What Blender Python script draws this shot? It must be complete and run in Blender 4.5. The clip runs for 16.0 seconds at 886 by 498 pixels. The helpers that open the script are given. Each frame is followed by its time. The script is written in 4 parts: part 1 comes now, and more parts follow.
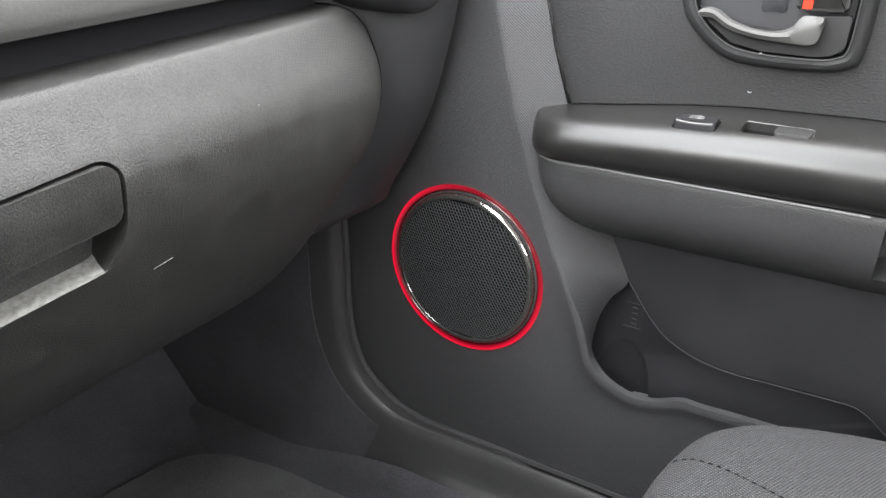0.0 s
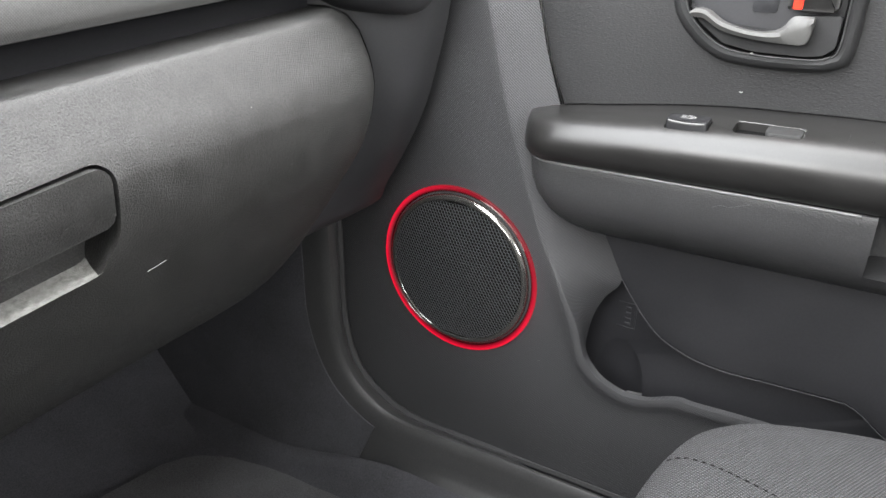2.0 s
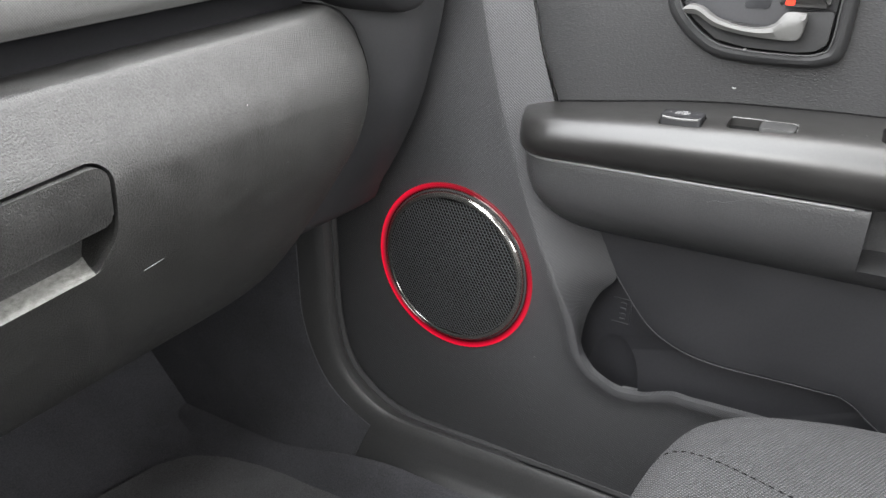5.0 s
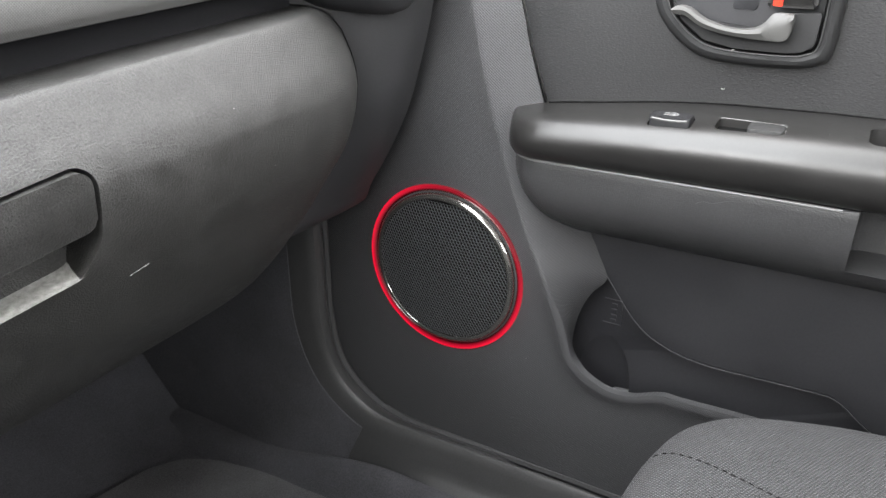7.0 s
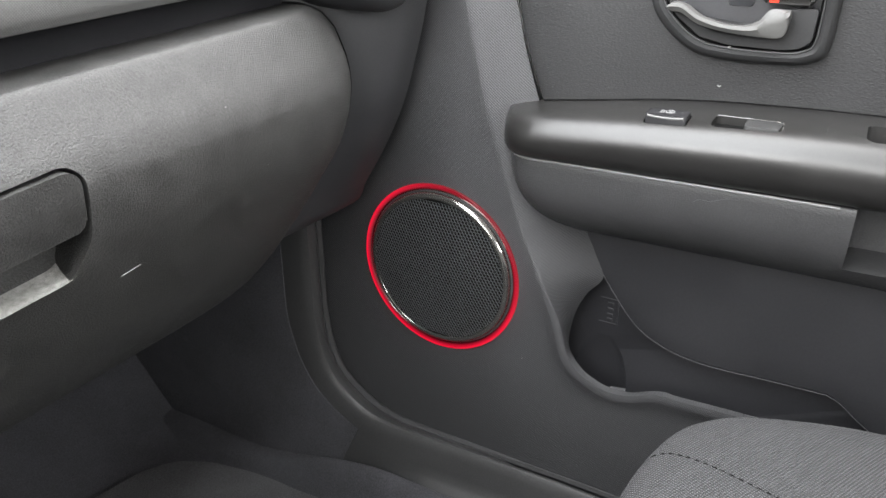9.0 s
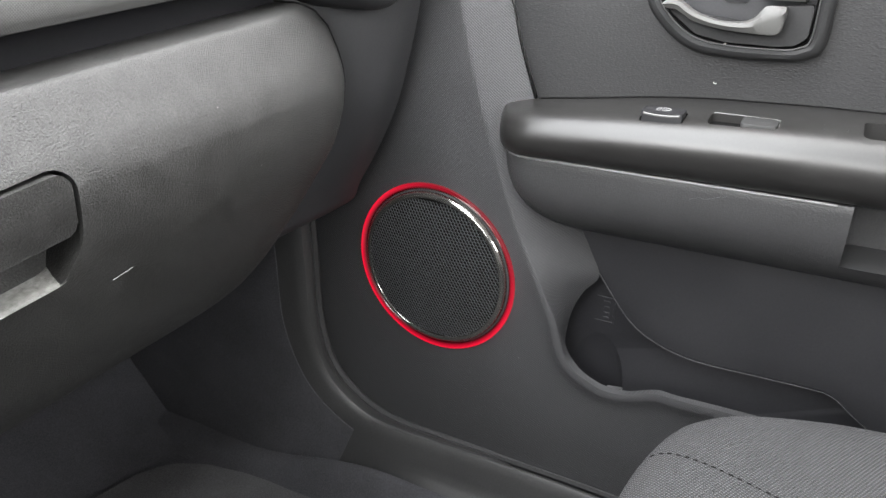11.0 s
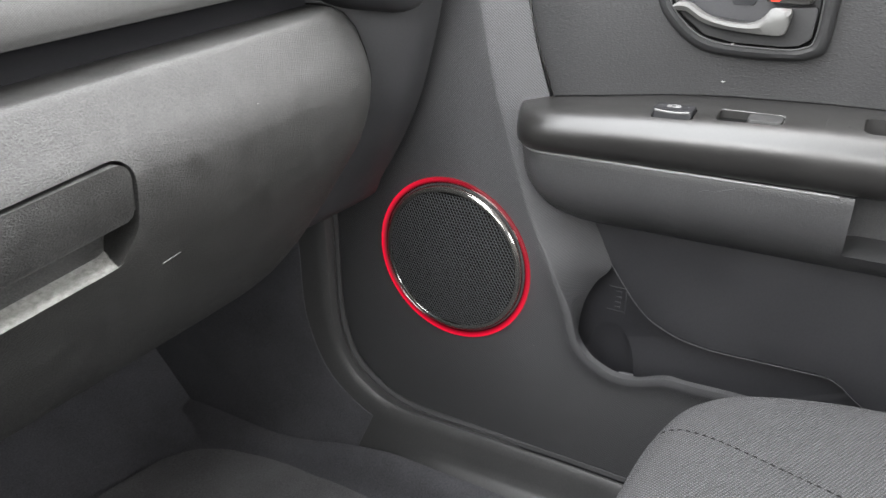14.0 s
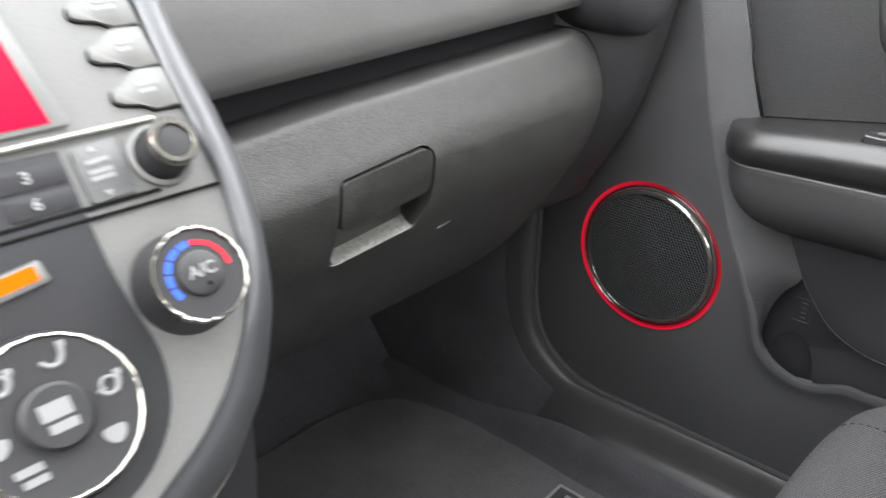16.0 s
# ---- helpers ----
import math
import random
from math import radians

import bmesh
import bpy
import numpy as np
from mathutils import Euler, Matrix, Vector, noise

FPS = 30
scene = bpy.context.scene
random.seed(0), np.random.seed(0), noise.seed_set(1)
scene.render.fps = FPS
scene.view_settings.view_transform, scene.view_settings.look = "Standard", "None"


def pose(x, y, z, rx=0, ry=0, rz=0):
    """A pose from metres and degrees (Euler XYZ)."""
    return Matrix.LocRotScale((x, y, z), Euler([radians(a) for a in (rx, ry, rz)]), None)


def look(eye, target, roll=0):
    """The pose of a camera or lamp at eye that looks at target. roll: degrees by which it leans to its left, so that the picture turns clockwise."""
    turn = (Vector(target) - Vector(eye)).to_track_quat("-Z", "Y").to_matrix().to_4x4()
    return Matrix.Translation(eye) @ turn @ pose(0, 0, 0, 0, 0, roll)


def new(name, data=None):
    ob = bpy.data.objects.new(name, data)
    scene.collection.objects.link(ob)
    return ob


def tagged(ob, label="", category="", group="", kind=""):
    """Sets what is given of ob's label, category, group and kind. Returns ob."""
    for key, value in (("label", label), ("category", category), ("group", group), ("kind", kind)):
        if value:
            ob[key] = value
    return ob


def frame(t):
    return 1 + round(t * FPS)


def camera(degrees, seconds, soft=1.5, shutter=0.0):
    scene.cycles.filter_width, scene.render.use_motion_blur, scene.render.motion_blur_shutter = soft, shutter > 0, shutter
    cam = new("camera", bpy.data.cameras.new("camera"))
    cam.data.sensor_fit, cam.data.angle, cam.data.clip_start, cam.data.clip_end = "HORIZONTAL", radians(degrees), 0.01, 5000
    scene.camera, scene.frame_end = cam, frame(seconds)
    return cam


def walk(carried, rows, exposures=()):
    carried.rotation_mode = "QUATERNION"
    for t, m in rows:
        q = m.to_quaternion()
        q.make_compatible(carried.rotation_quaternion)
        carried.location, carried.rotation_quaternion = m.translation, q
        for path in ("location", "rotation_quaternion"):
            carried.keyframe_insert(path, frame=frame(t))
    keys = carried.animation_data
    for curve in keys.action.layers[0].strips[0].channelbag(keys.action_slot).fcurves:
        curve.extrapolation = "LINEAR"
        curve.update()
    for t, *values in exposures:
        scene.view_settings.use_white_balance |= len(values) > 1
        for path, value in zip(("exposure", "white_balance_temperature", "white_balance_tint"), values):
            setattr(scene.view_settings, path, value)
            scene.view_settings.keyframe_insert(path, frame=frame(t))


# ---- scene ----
cam = camera(62.5, 16.0, shutter=0.5)
PATH = [
    (0, (-0.0039, 0.0059, 0.7155), (1.5458, 0.9517, -0.1234), 0.21),
    (0.5, (-0.0028, 0.0038, 0.7158), (1.5463, 0.9505, -0.1234), 0.15),
    (1, (-0.0005, 0.0038, 0.7160), (1.5504, 0.9462, -0.1246), 0.14),
    (1.5, (-0.0052, 0.0049, 0.7168), (1.5481, 0.9429, -0.1243), 0.09),
    (2, (-0.0038, 0.0048, 0.7171), (1.5528, 0.9381, -0.1232), 0.09),
    (2.5, (-0.0053, 0.0046, 0.7184), (1.5523, 0.9342, -0.1240), 0.10),
    (3, (-0.0055, 0.0056, 0.7184), (1.5547, 0.9311, -0.1238), 0.06),
    (3.5, (-0.0061, 0.0059, 0.7171), (1.5546, 0.9315, -0.1239), -0.00),
    (4, (-0.0075, 0.0075, 0.7161), (1.5546, 0.9301, -0.1259), -0.02),
    (6.5, (-0.0060, 0.0080, 0.7166), (1.5685, 0.9075, -0.1272), -0.03),
    (7, (-0.0028, 0.0044, 0.7176), (1.5708, 0.9052, -0.1265), -0.14),
    (7.5, (-0.0016, 0.0050, 0.7174), (1.5732, 0.9037, -0.1266), -0.17),
    (8, (-0.0005, 0.0061, 0.7169), (1.5756, 0.9020, -0.1278), -0.21),
    (8.5, (0.0005, 0.0061, 0.7169), (1.5787, 0.8974, -0.1286), -0.21),
    (9, (0.0016, 0.0072, 0.7151), (1.5816, 0.8956, -0.1301), -0.21),
    (11.5, (0.0056, 0.0105, 0.7146), (1.5916, 0.8831, -0.1359), -0.44),
    (12, (0.0049, 0.0090, 0.7138), (1.5914, 0.8829, -0.1344), -0.50),
    (12.5, (0.0051, 0.0097, 0.7151), (1.5924, 0.8777, -0.1376), -0.42),
    (13, (0.0041, 0.0086, 0.7150), (1.5934, 0.8753, -0.1352), -0.47),
    (13.5, (-0.0236, 0.0063, 0.7207), (1.5618, 0.8798, -0.1297), -0.49),
    (14, (-0.0319, 0.0053, 0.7213), (1.5446, 0.8944, -0.1298), -0.53),
    (14.5, (-0.0845, -0.0035, 0.7353), (1.4604, 0.9402, -0.1148), -0.37),
    (15, (-0.1393, -0.0114, 0.7515), (1.3180, 1.0636, -0.0973), -0.32),
    (15.5, (-0.1190, 0.0110, 0.7250), (1.2900, 1.1570, -0.1110), -0.10),
    (16, (-0.1674, -0.0069, 0.7546), (1.1729, 1.2147, -0.0889), 0.10),
]
walk(cam, [(t, look(eye, target, roll)) for t, eye, target, roll in PATH],
     [(0.0, 0.16), (13.5, 0.16), (14.5, 0.28), (15.0, -0.04), (15.5, -0.27), (16.0, -0.20)])

# ---- world and lights: an overcast day comes in through the car's glass ----
world = bpy.data.worlds.new("overcast_sky")
world.use_nodes = True
scene.world = world
wn = world.node_tree.nodes
sky = wn.new("ShaderNodeTexSky")
sky.sky_type = 'NISHITA'
sky.sun_disc = False
sky.sun_elevation, sky.sun_rotation = radians(50), radians(200)
wn["Background"].inputs[1].default_value = 0.12
world.node_tree.links.new(sky.outputs[0], wn["Background"].inputs[0])

sun = new("sun", bpy.data.lights.new("sun", 'SUN'))
sun.data.energy, sun.data.angle, sun.data.color = 0.6, radians(20), (1, 0.96, 0.9)
sun.matrix_basis = look((-3, -6, 8), (0, 0, 0))


def window_light(name, eye, target, width, height, power, colour=(1, 1, 1)):
    """Daylight that stands in the opening of a car window."""
    ob = new(name, bpy.data.lights.new(name, 'AREA'))
    ob.data.shape, ob.data.size, ob.data.size_y = 'RECTANGLE', width, height
    ob.data.energy, ob.data.color = power, colour
    ob.matrix_basis = look(eye, target)
    return ob


window_light("windscreen_daylight", (0.0, 0.455, 0.99), (0.0, 0.077, 0.064), 1.36, 1.06, 51.0, (0.98, 0.99, 1))
window_light("driver_window_daylight", (-0.745, 0.10, 1.02), (0.55, 0.10, 0.48), 1.0, 0.34, 16.0, (1, 0.985, 0.96))
window_light("passenger_window_daylight", (0.745, -0.10, 1.02), (-0.3, 0.05, 0.45), 1.0, 0.34, 12.0, (1, 0.99, 0.98))
window_light("rear_window_daylight", (0.0, -1.18, 1.0), (0.1, 0.2, 0.6), 1.1, 0.38, 14.0, (1, 0.99, 0.97))


# ---- materials ----
def material(name, colour, rough=0.5, metal=0.0, coat=0.0):
    m = bpy.data.materials.new(name)
    m.use_nodes = True
    b = m.node_tree.nodes["Principled BSDF"]
    b.inputs["Base Color"].default_value = (*colour, 1)
    b.inputs["Roughness"].default_value = rough
    b.inputs["Metallic"].default_value = metal
    b.inputs["Coat Weight"].default_value = coat
    return m


def node(m, kind, **inputs):
    n = m.node_tree.nodes.new(kind)
    for key, value in inputs.items():
        n.inputs[key.replace("_", " ")].default_value = value
    return n


def link(m, a, b):
    m.node_tree.links.new(a, b)


def wear(m, colour, amount=0.25, scale=9.0, rough=0.5, rough_span=0.12):
    """Dust and handling: the colour and the gloss drift over the surface at two sizes."""
    b = m.node_tree.nodes["Principled BSDF"]
    co = node(m, "ShaderNodeTexCoord")
    big = node(m, "ShaderNodeTexNoise", Scale=scale, Detail=6.0, Roughness=0.6)
    fine = node(m, "ShaderNodeTexNoise", Scale=scale * 60, Detail=3.0)
    link(m, co.outputs["Object"], big.inputs["Vector"])
    link(m, co.outputs["Object"], fine.inputs["Vector"])
    add = node(m, "ShaderNodeMath")
    add.operation = 'ADD'
    link(m, big.outputs[0], add.inputs[0])
    link(m, fine.outputs[0], add.inputs[1])
    ramp = node(m, "ShaderNodeMapRange", From_Min=0.7, From_Max=1.3, To_Min=1 - amount, To_Max=1 + amount)
    link(m, add.outputs[0], ramp.inputs[0])
    mix = node(m, "ShaderNodeVectorMath")
    mix.operation = 'SCALE'
    mix.inputs[0].default_value = colour
    link(m, ramp.outputs[0], mix.inputs["Scale"])
    link(m, mix.outputs[0], b.inputs["Base Color"])
    gloss = node(m, "ShaderNodeMapRange", From_Min=0.35, From_Max=0.65, To_Min=rough - rough_span / 2, To_Max=rough + rough_span / 2)
    link(m, big.outputs[0], gloss.inputs[0])
    link(m, gloss.outputs[0], b.inputs["Roughness"])
    return co


def bump(m, height, strength, distance):
    n = node(m, "ShaderNodeBump", Strength=strength, Distance=distance)
    link(m, height, n.inputs["Height"])
    link(m, n.outputs[0], m.node_tree.nodes["Principled BSDF"].inputs["Normal"])
    return n


def grained(name, colour, rough, scale, strength, distance=0.0006, amount=0.2, cell=False, stretch=0.7, drift=9.0):
    """Moulded plastic or leather-look vinyl with a random grain."""
    m = material(name, colour, rough)
    co = wear(m, colour, amount, drift, rough=rough)
    if cell:
        warp = node(m, "ShaderNodeTexNoise", Scale=scale * 0.6, Detail=2.0)
        link(m, co.outputs["Object"], warp.inputs["Vector"])
        push = node(m, "ShaderNodeVectorMath")
        push.operation = 'MULTIPLY_ADD'
        push.inputs[1].default_value = (0.8 / scale,) * 3
        link(m, warp.outputs["Color"], push.inputs[0])
        drawn = node(m, "ShaderNodeMapping")
        drawn.inputs["Scale"].default_value = (1.0, stretch, 1.0)
        link(m, co.outputs["Object"], drawn.inputs["Vector"])
        link(m, drawn.outputs[0], push.inputs[2])
        tex = node(m, "ShaderNodeTexVoronoi", Scale=scale)
        tex.feature = 'SMOOTH_F1' if stretch < 1 else 'F1'
        link(m, push.outputs[0] if stretch < 1 else drawn.outputs[0], tex.inputs["Vector"])
        bump(m, tex.outputs["Distance"], strength, distance)
    else:
        tex = node(m, "ShaderNodeTexNoise", Scale=scale, Detail=3.0, Roughness=0.65)
        link(m, co.outputs["Object"], tex.inputs["Vector"])
        bump(m, tex.outputs[0], strength, distance)
    return m


def pebbled(name, colour, rough, scale, strength, distance, amount=0.22, speckle=0.3):
    """Moulded plastic with an uneven pebble grain, the glint on its high spots put into the colour."""
    m = material(name, colour, rough)
    co = wear(m, colour, amount, 60.0, rough=rough, rough_span=0.10)
    both = node(m, "ShaderNodeTexNoise", Scale=scale, Detail=1.5, Roughness=0.6)
    link(m, co.outputs["Object"], both.inputs["Vector"])
    bump(m, both.outputs[0], strength, distance)
    scale_in = [n for n in m.node_tree.nodes if n.type == 'VECT_MATH'][0].inputs["Scale"]
    drift = scale_in.links[0].from_socket
    # grain height drives the colour: peaks paler as if catching light, pits darker
    grain = node(m, "ShaderNodeMapRange", From_Min=0.3, From_Max=0.7, To_Min=1 - speckle, To_Max=1 + speckle)
    link(m, both.outputs[0], grain.inputs[0])
    mul = node(m, "ShaderNodeMath")
    mul.operation = 'MULTIPLY'
    link(m, drift, mul.inputs[0])
    link(m, grain.outputs[0], mul.inputs[1])
    link(m, mul.outputs[0], scale_in)
    return m


def ribbed(name, colour, rough, pitch, strength, tilt=(0, 0, 0), amount=0.15, tilt_two=None, distance=0.0004, tone=0.0):
    """Plastic or cloth with a fine crossed rib at the given pitch in metres."""
    m = material(name, colour, rough)
    co = wear(m, colour, amount, rough=rough, rough_span=0.08)
    heights = []
    for turn in (tilt, tilt_two or (tilt[0], tilt[1], tilt[2] + radians(90))):
        turned = node(m, "ShaderNodeMapping")
        turned.inputs["Rotation"].default_value = turn
        link(m, co.outputs["Object"], turned.inputs["Vector"])
        wave = node(m, "ShaderNodeTexWave", Scale=2 * math.pi / 20 / pitch, Distortion=0.3)
        link(m, turned.outputs[0], wave.inputs["Vector"])
        heights.append(wave)
    both = node(m, "ShaderNodeMath")
    both.operation = 'MULTIPLY'
    link(m, heights[0].outputs["Fac"], both.inputs[0])
    link(m, heights[1].outputs["Fac"], both.inputs[1])
    bump(m, both.outputs[0], strength, distance)
    if tone:
        scale = [n for n in m.node_tree.nodes if n.type == 'VECT_MATH'][0].inputs["Scale"]
        drift = scale.links[0].from_socket
        shade = node(m, "ShaderNodeMapRange", From_Min=0.0, From_Max=0.8, To_Min=1 - tone, To_Max=1 + tone)
        link(m, both.outputs[0], shade.inputs[0])
        mul = node(m, "ShaderNodeMath")
        mul.operation = 'MULTIPLY'
        link(m, drift, mul.inputs[0])
        link(m, shade.outputs[0], mul.inputs[1])
        link(m, mul.outputs[0], scale)
    return m


def glowing(name, colour, strength):
    m = material(name, colour, 0.3)
    b = m.node_tree.nodes["Principled BSDF"]
    b.inputs["Base Color"].default_value = (colour[0] * 0.15, colour[1] * 0.15, colour[2] * 0.15, 1)
    b.inputs["Emission Color"].default_value = (*colour, 1)
    b.inputs["Emission Strength"].default_value = strength
    return m


def ring_glow(name, colour, centre):
    """Smoked gloss plastic lit red from within, strongest at its outer rim, weakest at the upper rear where no diode sits."""
    m = material(name, (0.022, 0.003, 0.004), 0.12)
    b = m.node_tree.nodes["Principled BSDF"]
    b.inputs["Emission Color"].default_value = (*colour, 1)
    spot = node(m, "ShaderNodeNewGeometry")
    arm = node(m, "ShaderNodeVectorMath")
    arm.operation = 'SUBTRACT'
    arm.inputs[1].default_value = centre
    link(m, spot.outputs["Position"], arm.inputs[0])
    reach = node(m, "ShaderNodeVectorMath")
    reach.operation = 'LENGTH'
    link(m, arm.outputs[0], reach.inputs[0])
    toward = node(m, "ShaderNodeVectorMath")
    toward.operation = 'DOT_PRODUCT'
    toward.inputs[1].default_value = (0, -0.62 / 0.1, 0.78 / 0.1)
    link(m, arm.outputs[0], toward.inputs[0])
    rim = node(m, "ShaderNodeMapRange", From_Min=0.0945, From_Max=0.0985, To_Min=0.03, To_Max=0.74)
    link(m, reach.outputs["Value"], rim.inputs["Value"])
    part_lit = node(m, "ShaderNodeMapRange", From_Min=0.25, From_Max=0.95, To_Min=1.0, To_Max=0.28)
    link(m, toward.outputs["Value"], part_lit.inputs["Value"])
    mul = node(m, "ShaderNodeMath")
    mul.operation = 'MULTIPLY'
    link(m, rim.outputs[0], mul.inputs[0])
    link(m, part_lit.outputs[0], mul.inputs[1])
    link(m, mul.outputs[0], b.inputs["Emission Strength"])
    return m


GLOVE = pebbled("glove_box_plastic", (0.0290, 0.0286, 0.0275), 0.47, 880, 1.0, 0.0007, amount=0.42, speckle=0.5)
# pale from dust and from caught skylight, both put into the colour
DUSTY_LIT = grained("dusty_lit_plastic", (0.25, 0.247, 0.234), 0.6, 700, 0.4, 0.0006, 0.6, drift=220.0)
PAD = ribbed("ribbed_dash_plastic", (0.071, 0.070, 0.0687), 0.48, 0.0013, 0.35, (0, radians(35), 0), tilt_two=(0, radians(-55), 0), tone=0.06)
TRIM = grained("smooth_trim_plastic", (0.023, 0.023, 0.0245), 0.55, 1400, 0.12)
DOORSKIN = ribbed("fine_ribbed_door_plastic", (0.0445, 0.0445, 0.0465), 0.42, 0.0018, 0.85, (radians(45), 0, radians(90)), tilt_two=(radians(-45), 0, radians(90)), tone=0.10)
VINYL = grained("leather_grain_vinyl", (0.046, 0.046, 0.047), 0.45, 800, 0.45, 0.0007, cell=True, stretch=0.85)
INSERT = grained("grained_insert_vinyl", (0.0220, 0.0220, 0.0225), 0.50, 1050, 0.38, 0.0007, cell=True, stretch=0.45)
INSERT.node_tree.nodes["Principled BSDF"].inputs["Specular IOR Level"].default_value = 0.35
ARMCAP = grained("satin_armrest_plastic", (0.0172, 0.0166, 0.0160), 0.34, 1500, 0.10)
LINING = grained("smooth_lining_plastic", (0.0175, 0.0175, 0.0195), 0.5, 900, 0.15)
ARMCAP.node_tree.nodes["Principled BSDF"].inputs["Specular IOR Level"].default_value = 0.66
# near-black that holds the shade of the groove under the dash pad
GAP_SHADE = grained("gap_shade_black", (0.007, 0.007, 0.0085), 0.75, 900, 0.1)
GAP_SHADE.node_tree.nodes["Principled BSDF"].inputs["Specular IOR Level"].default_value = 0.25
POCKET = grained("map_pocket_plastic", (0.021, 0.021, 0.0235), 0.5, 900, 0.2)
CARPET = grained("charcoal_carpet", (0.066, 0.066, 0.073), 0.95, 900, 1.0, 0.003, 0.4)
MATCLOTH = grained("floor_mat_pile", (0.105, 0.104, 0.108), 0.95, 1100, 1.0, 0.003, 0.35)
SILLPL = grained("sill_plastic", (0.045, 0.045, 0.045), 0.44, 1100, 0.15)
SILLPL.node_tree.nodes["Principled BSDF"].inputs["Specular IOR Level"].default_value = 0.35
RUBBER = grained("black_rubber", (0.030, 0.030, 0.031), 0.85, 800, 0.2)
CLOTH = ribbed("woven_seat_cloth", (0.074, 0.074, 0.078), 0.9, 0.0021, 1.0, (0, 0, radians(28)), 0.12, distance=0.0020, tone=0.7)
PIANO = material("gloss_black_metal", (0.20, 0.197, 0.185), 0.09, 0.85, 0.8)
GRILLE = material("grille_plastic", (0.062, 0.063, 0.066), 0.24)
BLACK = material("deep_black", (0.004, 0.004, 0.004), 0.9)
BLACK.node_tree.nodes["Principled BSDF"].inputs["Specular IOR Level"].default_value = 0.1
GLOW = ring_glow("red_light_ring", (1.0, 0.006, 0.045), (0.6478, 0.3748, 0.3451))
GLOW.node_tree.nodes["Principled BSDF"].inputs["Coat Weight"].default_value = 1.0
GLOW.node_tree.nodes["Principled BSDF"].inputs["Coat Roughness"].default_value = 0.08
SILVER = grained("silver_paint", (0.125, 0.125, 0.122), 0.42, 1800, 0.05, amount=0.08)
FRAMEPAINT = grained("silver_metallic_paint", (0.108, 0.110, 0.116), 0.44, 1500, 0.05, amount=0.06)
FRAMEPAINT.node_tree.nodes["Principled BSDF"].inputs["Metallic"].default_value = 0.55
SURROUND = grained("matt_black_surround", (0.017, 0.017, 0.0175), 0.6, 1400, 0.10)
SURROUND.node_tree.nodes["Principled BSDF"].inputs["Specular IOR Level"].default_value = 0.35
LEVER = grained("satin_silver_lever", (0.080, 0.079, 0.076), 0.52, 1800, 0.05, amount=0.08)
PLATE = grained("light_grey_panel", (0.118, 0.118, 0.115), 0.42, 1500, 0.05, amount=0.08)
PLATE.node_tree.nodes["Principled BSDF"].inputs["Metallic"].default_value = 0.25
DARKPLATE = grained("charcoal_panel", (0.0110, 0.0110, 0.0130), 0.5, 1500, 0.08)
DARKPLATE.node_tree.nodes["Principled BSDF"].inputs["Specular IOR Level"].default_value = 0.35
# paler than the armrest: the highlight on its lip put into the colour
LIP_GLINT = grained("lip_glint_pale", (0.19, 0.19, 0.188), 0.35, 1500, 0.05)
SWITCHGREY = grained("switch_grey", (0.030, 0.030, 0.030), 0.5, 1500, 0.05)
ROCKER = grained("mid_grey_key", (0.075, 0.075, 0.077), 0.4, 1500, 0.05)
KNOB = grained("knob_rubber", (0.012, 0.012, 0.0135), 0.5, 1200, 0.1)
CHROME = material("chrome", (0.34, 0.33, 0.305), 0.2, 1.0)
WHITEPRINT = material("white_print", (0.19, 0.19, 0.192), 0.5)
REDPRINT = material("red_print", (0.72, 0.035, 0.015), 0.5)
REDPRINT.node_tree.nodes["Principled BSDF"].inputs["Specular IOR Level"].default_value = 0.15
WARMPRINT = material("crimson_print", (0.55, 0.020, 0.035), 0.5)
WARMPRINT.node_tree.nodes["Principled BSDF"].inputs["Specular IOR Level"].default_value = 0.15
BLUEPRINT_M = material("blue_print", (0.015, 0.085, 0.62), 0.45)
DISPLAY = glowing("red_display", (1.0, 0.0, 0.065), 0.95)
AMBER = glowing("amber_lamp", (1.0, 0.24, 0.0), 1.0)
for lit in (DISPLAY, AMBER):
    lit.node_tree.nodes["Principled BSDF"].inputs["Specular IOR Level"].default_value = 0.1
HEADLINER = grained("grey_headliner", (0.62, 0.62, 0.60), 0.9, 700, 0.3)
SHELL = grained("cabin_shell_plastic", (0.24, 0.235, 0.225), 0.6, 600, 0.2)
DUST = material("pale_dust", (0.26, 0.26, 0.25), 0.9)


# ---- mesh helpers ----
def part(name, bm, mat, parent=None, label="", angle=38):
    """Links a bmesh as one mesh object, under a thing or a part if one is given."""
    bmesh.ops.recalc_face_normals(bm, faces=bm.faces)
    me = bpy.data.meshes.new(name)
    bm.to_mesh(me)
    bm.free()
    me.materials.append(mat)
    for p in me.polygons:
        p.use_smooth = True
    me.set_sharp_from_angle(angle=radians(angle))
    ob = new(name, me)
    if parent:
        ob.parent = parent
        if parent.type == 'EMPTY':
            ob.matrix_parent_inverse = Matrix.Translation(parent.location).inverted()
    if label:
        tagged(ob, label)
    return ob


def thing(name, at, label, category, kind="", group=""):
    e = new(name)
    e.location = at
    e.empty_display_size = 0.02
    return tagged(e, label, category, group, kind)


